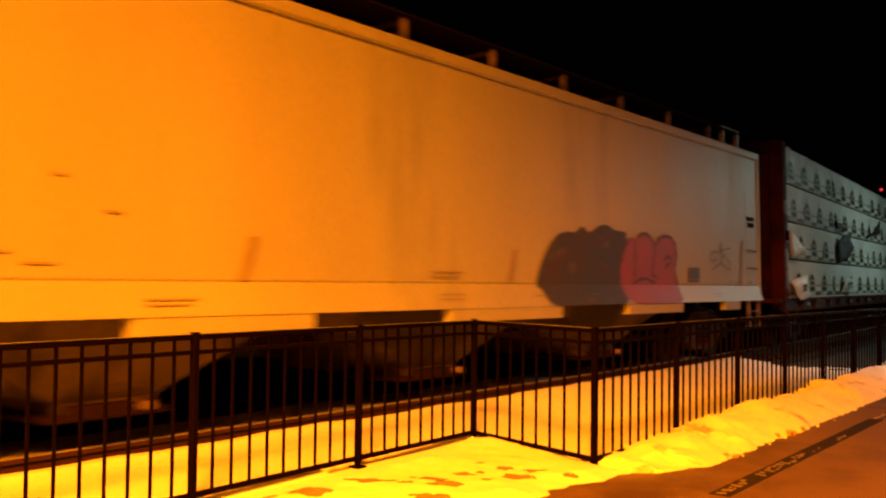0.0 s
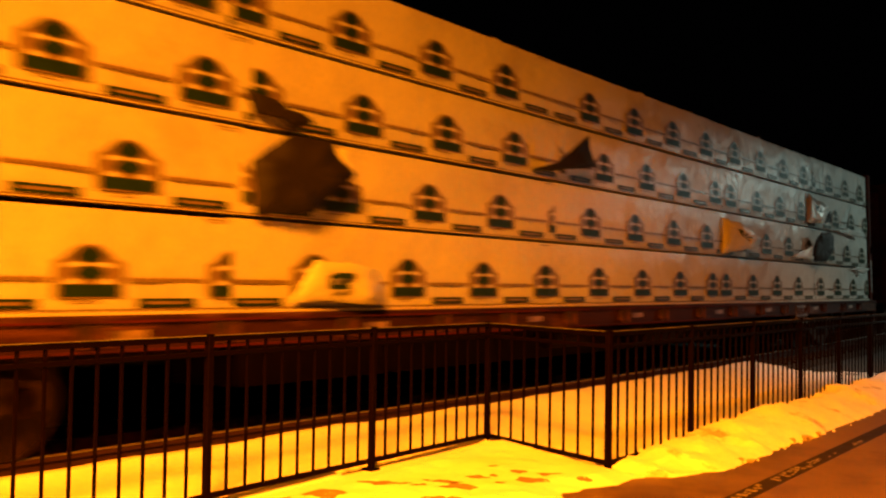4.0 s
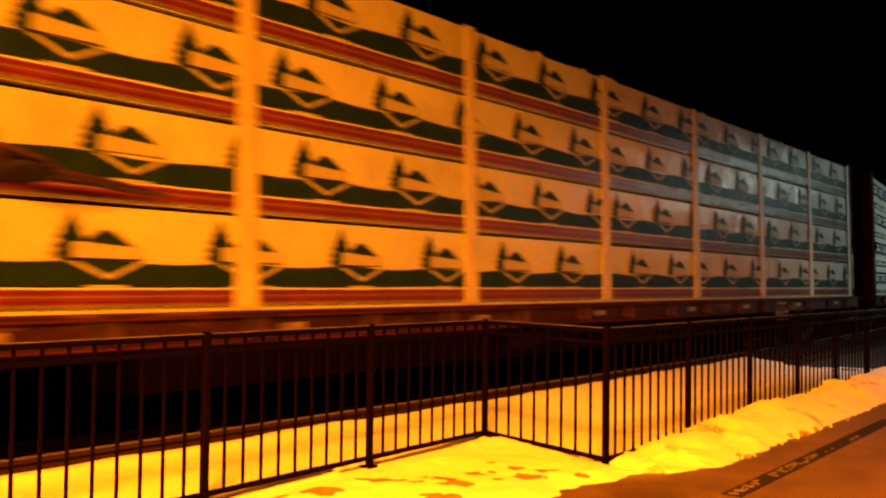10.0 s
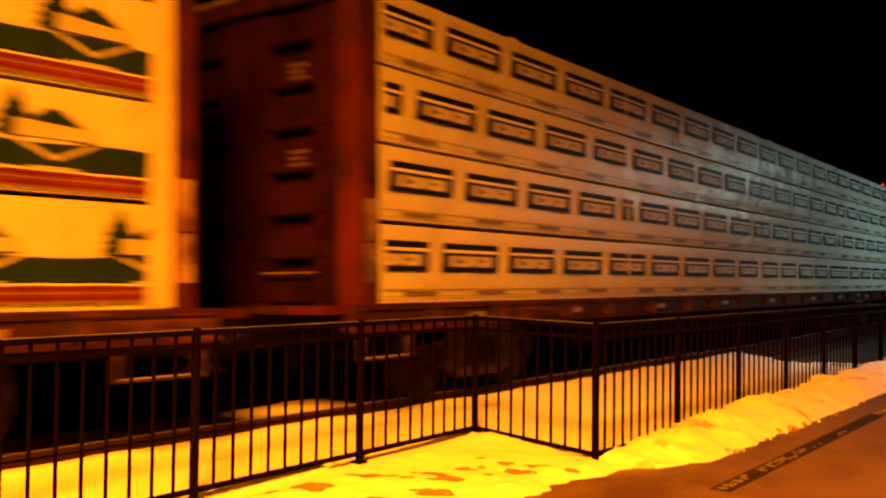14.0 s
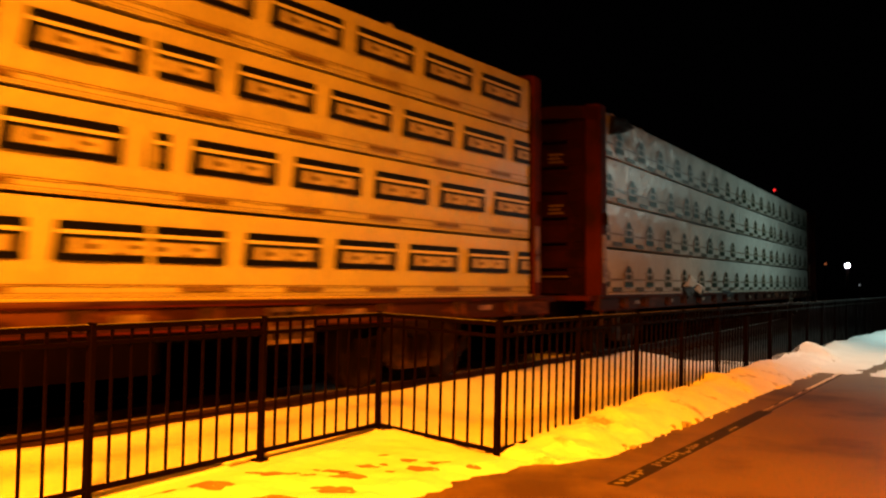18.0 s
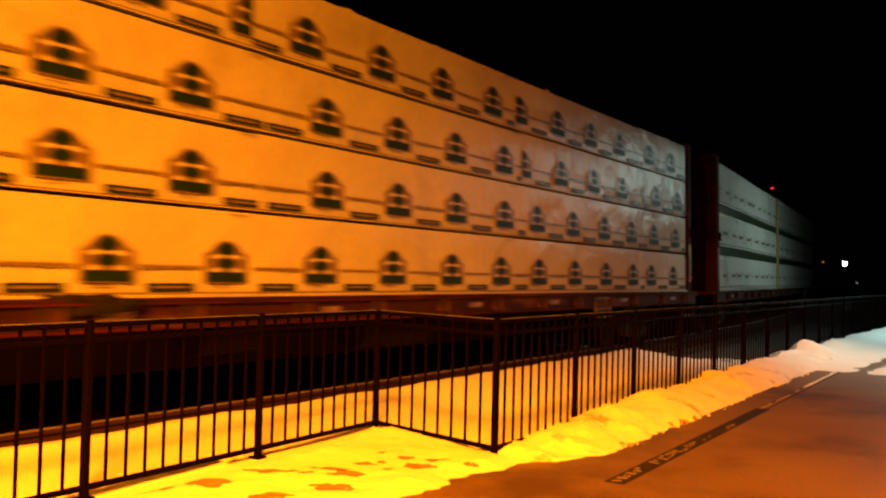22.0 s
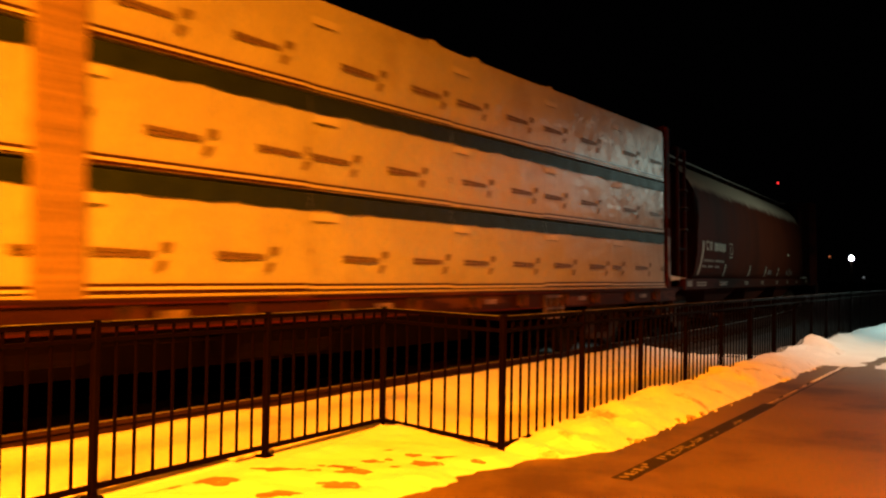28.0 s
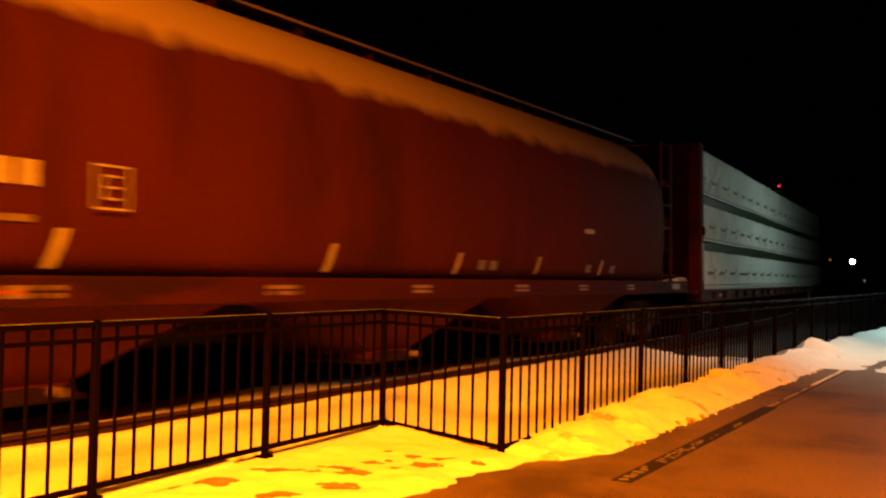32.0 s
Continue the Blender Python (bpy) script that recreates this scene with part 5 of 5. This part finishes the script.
def brown_hopper():
    """The dark rounded hopper with frost along its roof."""
    car = thing("hopper_car", "dark brown rounded covered hopper car with frosted roof", "hopper car")
    h = 8.2
    half = [(1.33, 1.16), (1.40, 1.35), (1.47, 1.75), (1.48, 2.1), (1.47, 2.5), (1.44, 2.82), (1.37, 3.08), (1.24, 3.34), (1.02, 3.57), (0.72, 3.76), (0.32, 3.86)]
    ring0 = half + [(-a, b) for a, b in half[::-1]]
    bm = bmesh.new()
    rings = []
    stations = [(-h + 0.5, 1.0), (-h + 0.52, 1.0)] + [(-h + 1.0 + i * (2 * h - 2.1) / 24, 1.0) for i in range(25)] + [(h - 0.45, 0.995), (h - 0.15, 0.975), (h + 0.1, 0.94), (h + 0.25, 0.88), (h + 0.3, 0.80)]
    for y, k in stations:
        near = max(0.0, 1 - (y + h - 0.5) / 1.2)
        rings.append([bm.verts.new((a * k, y - near * (0.30 - 0.28 * max(0, 1 - abs(b - 2.75) / 0.5)), 2.3 + (b - 2.3) * (k if b > 1.3 else 1))) for a, b in ring0])
    n = len(ring0)
    for p, q in zip(rings, rings[1:]):
        for i in range(n):
            f = bm.faces.new((p[i], p[(i + 1) % n], q[(i + 1) % n], q[i]))
            f.smooth = True
            f.material_index = 0
    # end faces get the darkened red in place of shade
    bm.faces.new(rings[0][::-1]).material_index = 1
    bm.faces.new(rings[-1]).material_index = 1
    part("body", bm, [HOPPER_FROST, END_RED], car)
    for sx in (-1, 1):
        part("side_sill", boxes((sx * 1.42 - 0.06, sx * 1.42 + 0.05, -h - 0.85, h + 1.3, 0.94, 1.18), bevel=0.02), BROWN_SILL, car)
    part("centre_sill", boxes((-0.25, 0.25, -h - 1.9, h + 1.6, 0.62, 0.98)), CAR_DARK, car)
    for c in (-5.0, -0.2, 4.6):
        chute(car, HOPPER_BROWN, c, 1.9)
    part("running_board", boxes((-0.5, 0.5, -h + 0.3, h + 0.8, 3.97, 4.01), bevel=0.006), CAR_DARK, car, "dark roof running board")
    part("board_edge", boxes((0.5, 0.512, -h + 0.3, h + 0.8, 3.985, 4.014)), FROST, car, "frosted edge of the running board")
    part("board_frost", boxes((-0.49, 0.49, -h + 0.31, h + 0.79, 4.01, 4.017)), FROST, car, "thin frost on the running board")
    for i in range(13):
        y = -h + 0.2 + i * 1.35
        part("board_bracket", boxes((-0.46, 0.46, y - 0.02, y + 0.02, 3.74, 3.97)), HOPPER_BROWN, car)
    for sy, e in ((-1, 1.85), (1, 1.55)):
        ye = sy * (h + e)
        part("end_platform", boxes((-1.42, 1.42, *sorted((sy * h, ye)), 0.96, 1.02), bevel=0.006), END_RED, car)
        coupler(car, sy * (h + e - 0.2), sy)
        tr, ws = bogie(car, sy * (h - 0.3))
        WHEELS.extend(ws)
        # slope sheet and its posts
        bm = bmesh.new()
        v = [bm.verts.new(p) for p in ((1.2, sy * (h - 1.3), 2.2), (-1.2, sy * (h - 1.3), 2.2), (-1.1, sy * (h - 2.4), 1.0), (1.1, sy * (h - 2.4), 1.0))]
        bm.faces.new(v)
        part("slope_sheet", bm, END_RED, car)
        for x in (-1.2, 0.0, 1.30):
            for yy in (sy * (h + 0.16), sy * (h + 0.72)):
                # centre and far posts are near-black, their dimness painted in; near ones stay brown
                part("end_post", boxes((x - 0.028, x + 0.028, yy - 0.04, yy + 0.04, 1.0, 3.85 + 0.12 * (x == 0.0)), bevel=0.01), BROWN_SILL if x > 1 else CAR_DARK, car)
        for z in (1.76, 3.79):
            part("end_brace", boxes((1.27, 1.32, *sorted((sy * (h + 0.24), sy * (h + 0.64))), z, z + 0.05)), END_RED, car)
            part("end_brace", boxes((-1.15, 1.25, sy * (h + 0.72) - 0.03, sy * (h + 0.72) + 0.03, z, z + 0.05)), END_RED, car)
        for z in (2.15, 2.60, 2.96):
            part("end_step", boxes((1.22, 1.40, *sorted((sy * (h + 0.20), sy * (h + 0.46))), z, z + 0.03), bevel=0.004), END_RED, car)
            part("step_snow", boxes((1.23, 1.39, *sorted((sy * (h + 0.22), sy * (h + 0.44))), z + 0.03, z + 0.042), bevel=0.004), FROST, car, "thin snow on the step")
        for q, (ya, yb, za, zb) in enumerate(((1.22, 1.68, 1.17, 1.27), (0.78, 1.18, 1.17, 1.24), (0.30, 0.50, 1.17, 1.21))):
            bm = bmesh.new()
            bmesh.ops.create_icosphere(bm, subdivisions=3, radius=1.0)
            for v in bm.verts:
                v.co *= 1 + 0.25 * noise.noise(v.co * 1.7 + Vector((q * 5.0, sy, 0)))
                v.co = Vector((1.25 + 0.14 * v.co.x, sy * (h + (ya + yb) / 2 + (yb - ya) / 2 * v.co.y), za - 0.01 + (zb - za) * max(-0.2, v.co.z)))
            part("snow_patch", bm, OLD_SNOW, car, "snow lying on the end platform")
        part("air_tank", rod(bmesh.new(), (0.2, sy * (h + 0.7), 1.25), (0.9, sy * (h + 0.7), 1.25), 0.17, 14), CAR_DARK, car)
        for q, (ya, yb) in enumerate(((0.30, 0.75),)):
            part("reflective_strip", boxes((1.47, 1.476, *sorted((sy * (h + ya), sy * (h + yb))), 1.02, 1.13)), REFLECT, car, "pale reflective strip")
    # stencils along the side; the curve of the side is followed by depth
    def side(z):
        for (a, b), (c, d) in zip(half, half[1:]):
            if z <= d:
                return a + (c - a) * (z - b) / (d - b) + 0.012
        return 1.3

    def mark(y0, y1, z0, z1, material=STENCIL, slant=0.0, label=""):
        bm = bmesh.new()
        n = max(1, round((z1 - z0) / 0.08))
        for k in range(n):
            (za, sa), (zb, sb) = ((z0 + (z1 - z0) * u, slant * u) for u in (k / n, (k + 1) / n))
            sheet(bm, [(side(za), y0 + sa, za), (side(za), y1 + sa, za), (side(zb), y1 + sb, zb), (side(zb), y0 + sb, zb)])
        part("stencil", bm, material, car, label)
    o = 1.1
    mark(-8.81 + o, -8.66 + o, 1.26, 1.99, STENCIL, 0.17, "pale slanted stripe")
    bm = bmesh.new()
    n = 14
    for k in range(n):
        a, b = math.pi * (0.25 + 1.5 * k / n), math.pi * (0.25 + 1.5 * (k + 1) / n)
        sheet(bm, [(side(1.9), -8.18 + o + r * math.cos(q), 1.90 + r * 0.75 * math.sin(q)) for r, q in ((0.09, a), (0.15, a), (0.15, b), (0.09, b))])
    part("stencil", bm, STENCIL, car, "pale curved owner's mark")
    for k in range(3):
        mark(-8.0 + o + k * 0.09, -7.94 + o + k * 0.09, 1.80, 2.0, slant=0.02 * (k == 1))
    for k in range(6):
        mark(-7.52 + o + k * 0.205, -7.37 + o + k * 0.205, 1.80, 1.98)
    for z, spans in ((1.55, ((-8.45, -7.4), (-7.3, -6.35))), (1.42, ((-8.5, -8.1), (-7.95, -7.5), (-7.25, -6.8)))):
        for a, b in spans:
            mark(a + o, b + o, z, z + 0.05, STENCIL_DIM)
    letter_box(car, 1.492, -5.72 + o, 1.84, 0.17, 1)
    for y, z0, z1 in ((-6.22, 1.23, 1.52), (-3.08, 1.24, 1.52), (-0.6, 1.24, 1.5), (1.6, 1.26, 1.5), (3.9, 1.26, 1.5)):
        mark(y + o, y + 0.09 + o, z0, z1, slant=0.08)
    for y in (0.0, 0.3, 3.4, 4.4):
        mark(y + o, y + 0.18 + o, 1.30, 1.42, INK_BLUE)
    mark(3.2 + o, 3.55 + o, 1.90, 1.97)
    for y, l in ((-9.2, 0.9), (-7.0, 0.8), (-6.4, 0.3), (-4.0, 0.5), (-1.6, 0.4), (0.9, 0.4), (3.0, 0.35), (5.0, 0.35)):
        for z in (1.02, 1.075):
            part("stencil", boxes((1.471, 1.475, y + o, y + l + o, z, z + 0.035)), STENCIL_DIM, car)
    part("stencil", boxes((1.471, 1.4745, -6.65 + o, -6.42 + o, 1.02, 1.11)), GRAFFITI_RED, car, "small red stencil")
    return car


# ---------------------------------------------------------------- distance
def distance():
    for name, way, dist, r, color, power, label, cat in (
            ("street_lamp", (-0.1704, 0.9852, 0.0177), 70, 0.15, (0.85, 0.92, 1.0), 90, "bright white lamp far beyond the platform", "street lamp"),
            ("street_lamp", (-0.1897, 0.9817, 0.0190), 90, 0.10, (1.0, 0.25, 0.08), 0.3, "dim reddish lamp far beyond the platform", "street lamp"),
            ("street_lamp", (-0.1597, 0.9871, -0.0005), 80, 0.09, (0.9, 0.95, 1.0), 0.10, "faint white lamp low in the distance", "street lamp"),
            ("signal_light", (-0.2353, 0.9677, 0.0905), 160, 0.22, (1.0, 0.03, 0.03), 1.2, "small red warning light far away in the dark", "signal light")):
        p = Vector(EYE) + Vector(way) * dist
        bm = bmesh.new()
        bmesh.ops.create_icosphere(bm, subdivisions=2, radius=r, matrix=Matrix.Translation(p))
        th = thing(name, label, cat)
        part("bulb", bm, glow(name + "_glow", color, power), th)
        part("pole", rod(bmesh.new(), (p.x, p.y, -0.1), (p.x, p.y, p.z - r * 0.9), 0.07, 8), STEEL_DARK, th)


# ---------------------------------------------------------------- build
ground()
snow_field()
track()
fences()
platform()
snow_bank()
near_snow()
far_snow()
distance()

ORDER = []


def couple(car, centre):
    """Where a car's middle stands behind the start of the first car's load, in metres."""
    ORDER.append((car, centre))


H = LOAD / 2
couple(grey_hopper(), -10.12)
first = lumber_car("red flatcar stacked with white-wrapped lumber, wrap torn in places", 4, brand_house({(0, 0): 0.885, (1, 0): 1.18, (2, 0): 0.6, (3, 0): 0.43, (0, 1): 0.90, (1, 1): 1.13, (2, 1): 0.07, (3, 1): 0.1, (0, 2): 1.16, (1, 2): 0.86, (2, 2): 1.14, (3, 2): 0.98,
                                                                                                               (0, 3): 0.34, (1, 3): 0.96, (2, 3): 0.42, (3, 3): 0.83, (0, 4): 0.41, (1, 4): 1.12, (2, 4): 0.15, (3, 4): 1.18}), (-7.0, -2.2, 2.95, 8.1), paint=BULKHEAD_RED, boxed=True, extra=0.52)
couple(first, H)
flap(first, [(0.02, -2.76, 2.57), (0.10, -2.37, 2.67), (0.26, -1.86, 3.06), (0.22, -1.60, 2.70)], FLAP, label="dark torn wrap flap lifting off the load")
flap(first, [(0.02, 3.00, 1.82), (0.02, 3.06, 2.41), (0.22, 3.62, 2.27), (0.30, 4.01, 2.10), (0.26, 4.01, 1.94)], WRAP, label="loose white wrap corner folded over, with crumpled print", ink=(8, 9, 10, 13, 14, 17, 18, 19, 22))
flap(first, [(0.02, 6.39, 1.84), (0.10, 7.30, 2.06), (0.14, 7.55, 2.12), (0.12, 7.55, 1.84)], WRAP, label="pale tail of torn wrap")
flap(first, [(0.12, 7.50, 1.92), (0.18, 7.52, 2.22), (0.24, 7.68, 2.37), (0.28, 8.05, 2.42), (0.30, 8.35, 2.36), (0.28, 8.45, 2.09), (0.2, 8.15, 1.83), (0.12, 7.65, 1.80)], FLAP, label="large dark torn wrap flap")
flap(first, [(0.10, 7.75, 2.60), (0.18, 8.15, 2.70), (0.25, 8.35, 2.88), (0.22, 8.48, 2.62)], FLAP, label="dark torn wrap corner")
flap(first, [(0.02, 7.50, 2.58), (0.02, 7.62, 3.18), (0.22, 8.30, 2.95), (0.20, 8.10, 2.60)], WRAP, label="loose white wrap corner with crumpled print", ink=(7, 8, 9, 11, 13, 14))
flap(first, [(0.03, -11.6, 1.34), (0.16, -10.85, 1.46), (0.22, -10.8, 1.04), (0.16, -11.45, 0.95)], WRAP, label="loose white wrap hanging below the load")
flap(first, [(0.02, -11.6, 2.38), (0.20, -10.9, 1.92), (0.05, -11.6, 1.78)], WRAP, label="loose white wrap corner")
flap(first, [(0.04, -6.95, 2.20), (0.12, -6.6, 2.46), (0.2, -6.2, 2.42), (0.24, -5.95, 2.18), (0.20, -6.15, 2.02), (0.16, -6.35, 1.84), (0.08, -6.9, 1.80)], FLAP, label="dark torn wrap flap")
flap(first, [(0.02, -7.0, 2.80), (0.10, -6.7, 2.72), (0.18, -6.35, 2.60), (0.12, -6.5, 2.52), (0.04, -6.9, 2.62)], FLAP, label="small dark curl of torn wrap")
flap(first, [(0.03, -6.2, 2.44), (0.16, -5.95, 2.38), (0.22, -5.85, 2.10), (0.10, -6.05, 2.2)], WRAP, label="pale torn edge of wrap")
flap(first, [(0.04, -6.5, 1.10), (0.12, -6.3, 1.45), (0.2, -5.6, 1.38), (0.2, -5.5, 1.08)], WRAP, label="loose white wrap hanging on the lowest tier")
flap(first, [(0.02, 9.2, 2.52), (0.10, 10.2, 2.60), (0.16, 11.2, 2.58), (0.16, 11.5, 2.44), (0.08, 10.4, 2.46)], WRAP, label="wrinkled wrap edge lifting off the load")
flap(first, [(0.02, 10.6, 1.72), (0.14, 11.2, 1.80), (0.18, 11.6, 1.74), (0.12, 11.5, 1.62)], WRAP, label="loose white wrap corner")
for y, z, dx in ((-11.15, 1.20, 0.19), (-6.05, 1.26, 0.19)):
    bm = bmesh.new()
    for a, b, c, d in ((-0.16, 0.10, -0.06, -0.02), (-0.10, 0.16, 0.03, 0.08), (-0.16, -0.10, -0.02, 0.06), (0.02, 0.08, -0.03, 0.03)):
        bar(bm, HALF + dx, y + a, y + b, z + c, z + d)
    part("printed_mark", bm, INK_GREEN, first, "crumpled dark print on the loose wrap")
second = lumber_car("red flatcar stacked with lumber in white and green wrap", 4, brand_roof, (-8.94, -5.9, -2.85, 0.15, 3.1, 6.05, 8.92), stagger=0.0, paint=BULKHEAD_RED, patch=PATCH, boxed=True, extra=0.05)
couple(second, 26.6 + H)
flap(second, [(0.02, -8.6, 1.90), (0.16, -8.35, 2.15), (0.26, -7.9, 2.05), (0.2, -7.55, 1.95), (0.05, -6.6, 1.86)], INK_MAROON, label="torn red edge of the wrap")
flap(second, [(0.06, -8.1, 1.88), (0.2, -7.9, 2.0), (0.2, -7.6, 1.94), (0.1, -7.7, 1.86)], FLAP, label="dark torn wrap flap")
third = lumber_car("red flatcar stacked with lumber wrapped in white with navy labels", 4, brand_label({(0, 0): 0.20, (1, 0): 0.62, (2, 0): 1.05, (3, 0): 0.30, (0, 1): 0.03, (1, 1): 0.92, (2, 1): 0.72, (3, 1): 0.14, (0, 2): 0.46, (1, 2): 0.01,
                                                                                                                 (2, 2): 0.20, (3, 2): 0.5, (0, 3): 0.30, (1, 3): 0.93, (2, 3): 0.19, (3, 3): 0.61}), (-6.4, -0.55, 5.29), stagger=0.0)
couple(third, 52.4 + H)
fourth = lumber_car("red flatcar stacked with white-wrapped lumber with green emblems", 4, brand_house({(0, 0): 1.15, (1, 0): 1.17, (2, 0): 0.14, (3, 0): 0.67, (0, 1): 1.09, (1, 1): 0.57, (2, 1): 0.46, (3, 1): 0.10, (0, 2): 1.0, (1, 2): 0.995,
                                                                                                              (2, 2): 0.875, (0, 3): 0.76, (1, 3): 0.59, (2, 3): 0.05, (3, 3): 0.13, (0, 4): 0.57, (1, 4): 0.63, (2, 4): 0.67, (3, 4): 0.5}), (-6.3, -1.15, 4.0, 8.9), patch=PATCH, extra=-0.28)
flap(fourth, [(0.02, -11.6, 3.60), (0.12, -11.2, 3.66), (0.16, -10.7, 3.82), (0.10, -11.0, 3.94), (0.02, -11.6, 3.92)], FLAP, label="dark torn wrap at the load's corner")
couple(fourth, 78.5 + H)
flap(fourth, [(0.02, -7.18, 1.15), (0.10, -6.9, 1.14), (0.14, -6.6, 1.16), (0.18, -6.72, 0.98), (0.12, -7.05, 0.90)], FLAP, label="dark hollow of loose wrap sagging over the sill")
flap(fourth, [(0.02, -7.0, 1.16), (0.12, -6.82, 1.30), (0.10, -6.70, 1.42), (0.16, -6.40, 1.18), (0.14, -6.7, 1.13)], WRAP, label="loose white wrap folded up like a tent")
flap(fourth, [(0.02, -6.42, 1.18), (0.14, -6.2, 1.28), (0.18, -6.0, 1.10), (0.16, -5.8, 1.02), (0.12, -6.0, 0.92), (0.06, -6.3, 1.02)], FLAP, label="dark crumpled wrap at the load's foot")
flap(fourth, [(0.10, -6.40, 1.08), (0.18, -6.28, 1.24), (0.22, -6.12, 1.16), (0.18, -6.22, 0.98)], WRAP, label="pale scrap of crumpled wrap")
flap(fourth, [(0.02, -3.4, 1.06), (0.08, -2.9, 1.05), (0.12, -2.5, 0.98), (0.10, -2.7, 0.90), (0.06, -3.2, 0.88)], FLAP, label="dark loose wrap sagging over the sill")
fifth = lumber_car("red flatcar stacked with three tiers of green-topped wrapped lumber", 3, brand_text, (-9.2, -6.62, -4.05, -1.2, 1.6, 4.2, 6.7, 9.2), 2.88, 0.0)
couple(fifth, 104.0 + H)
part("upright_board", boxes((HALF - 0.01, HALF + 0.03, -1.40, -0.95, 1.0, 3.92), bevel=0.006), CUT_WOOD, fifth, "bare wooden upright board between the stacks")
couple(brown_hopper(), 138.0)
sixth = lumber_car("red flatcar stacked with three tiers of wrapped lumber", 3, brand_text, (-6.8, -1.9, 3.0, 7.9), 2.88)
couple(sixth, 148.15 + H)


def motions():
    seconds = [i * 1.0 for i in range(33)]
    for car, centre in ORDER:
        walk(car, [(t, car_pose(train_at(t) + centre)) for t in seconds])
    tenths = [i * 0.1 for i in range(321)]
    for wheel in WHEELS:
        y = wheel.location.y
        walk(wheel, [(t, pose(0, y, 0.42, -math.degrees(train_at(t) / 0.42) % 360)) for t in tenths])


motions()
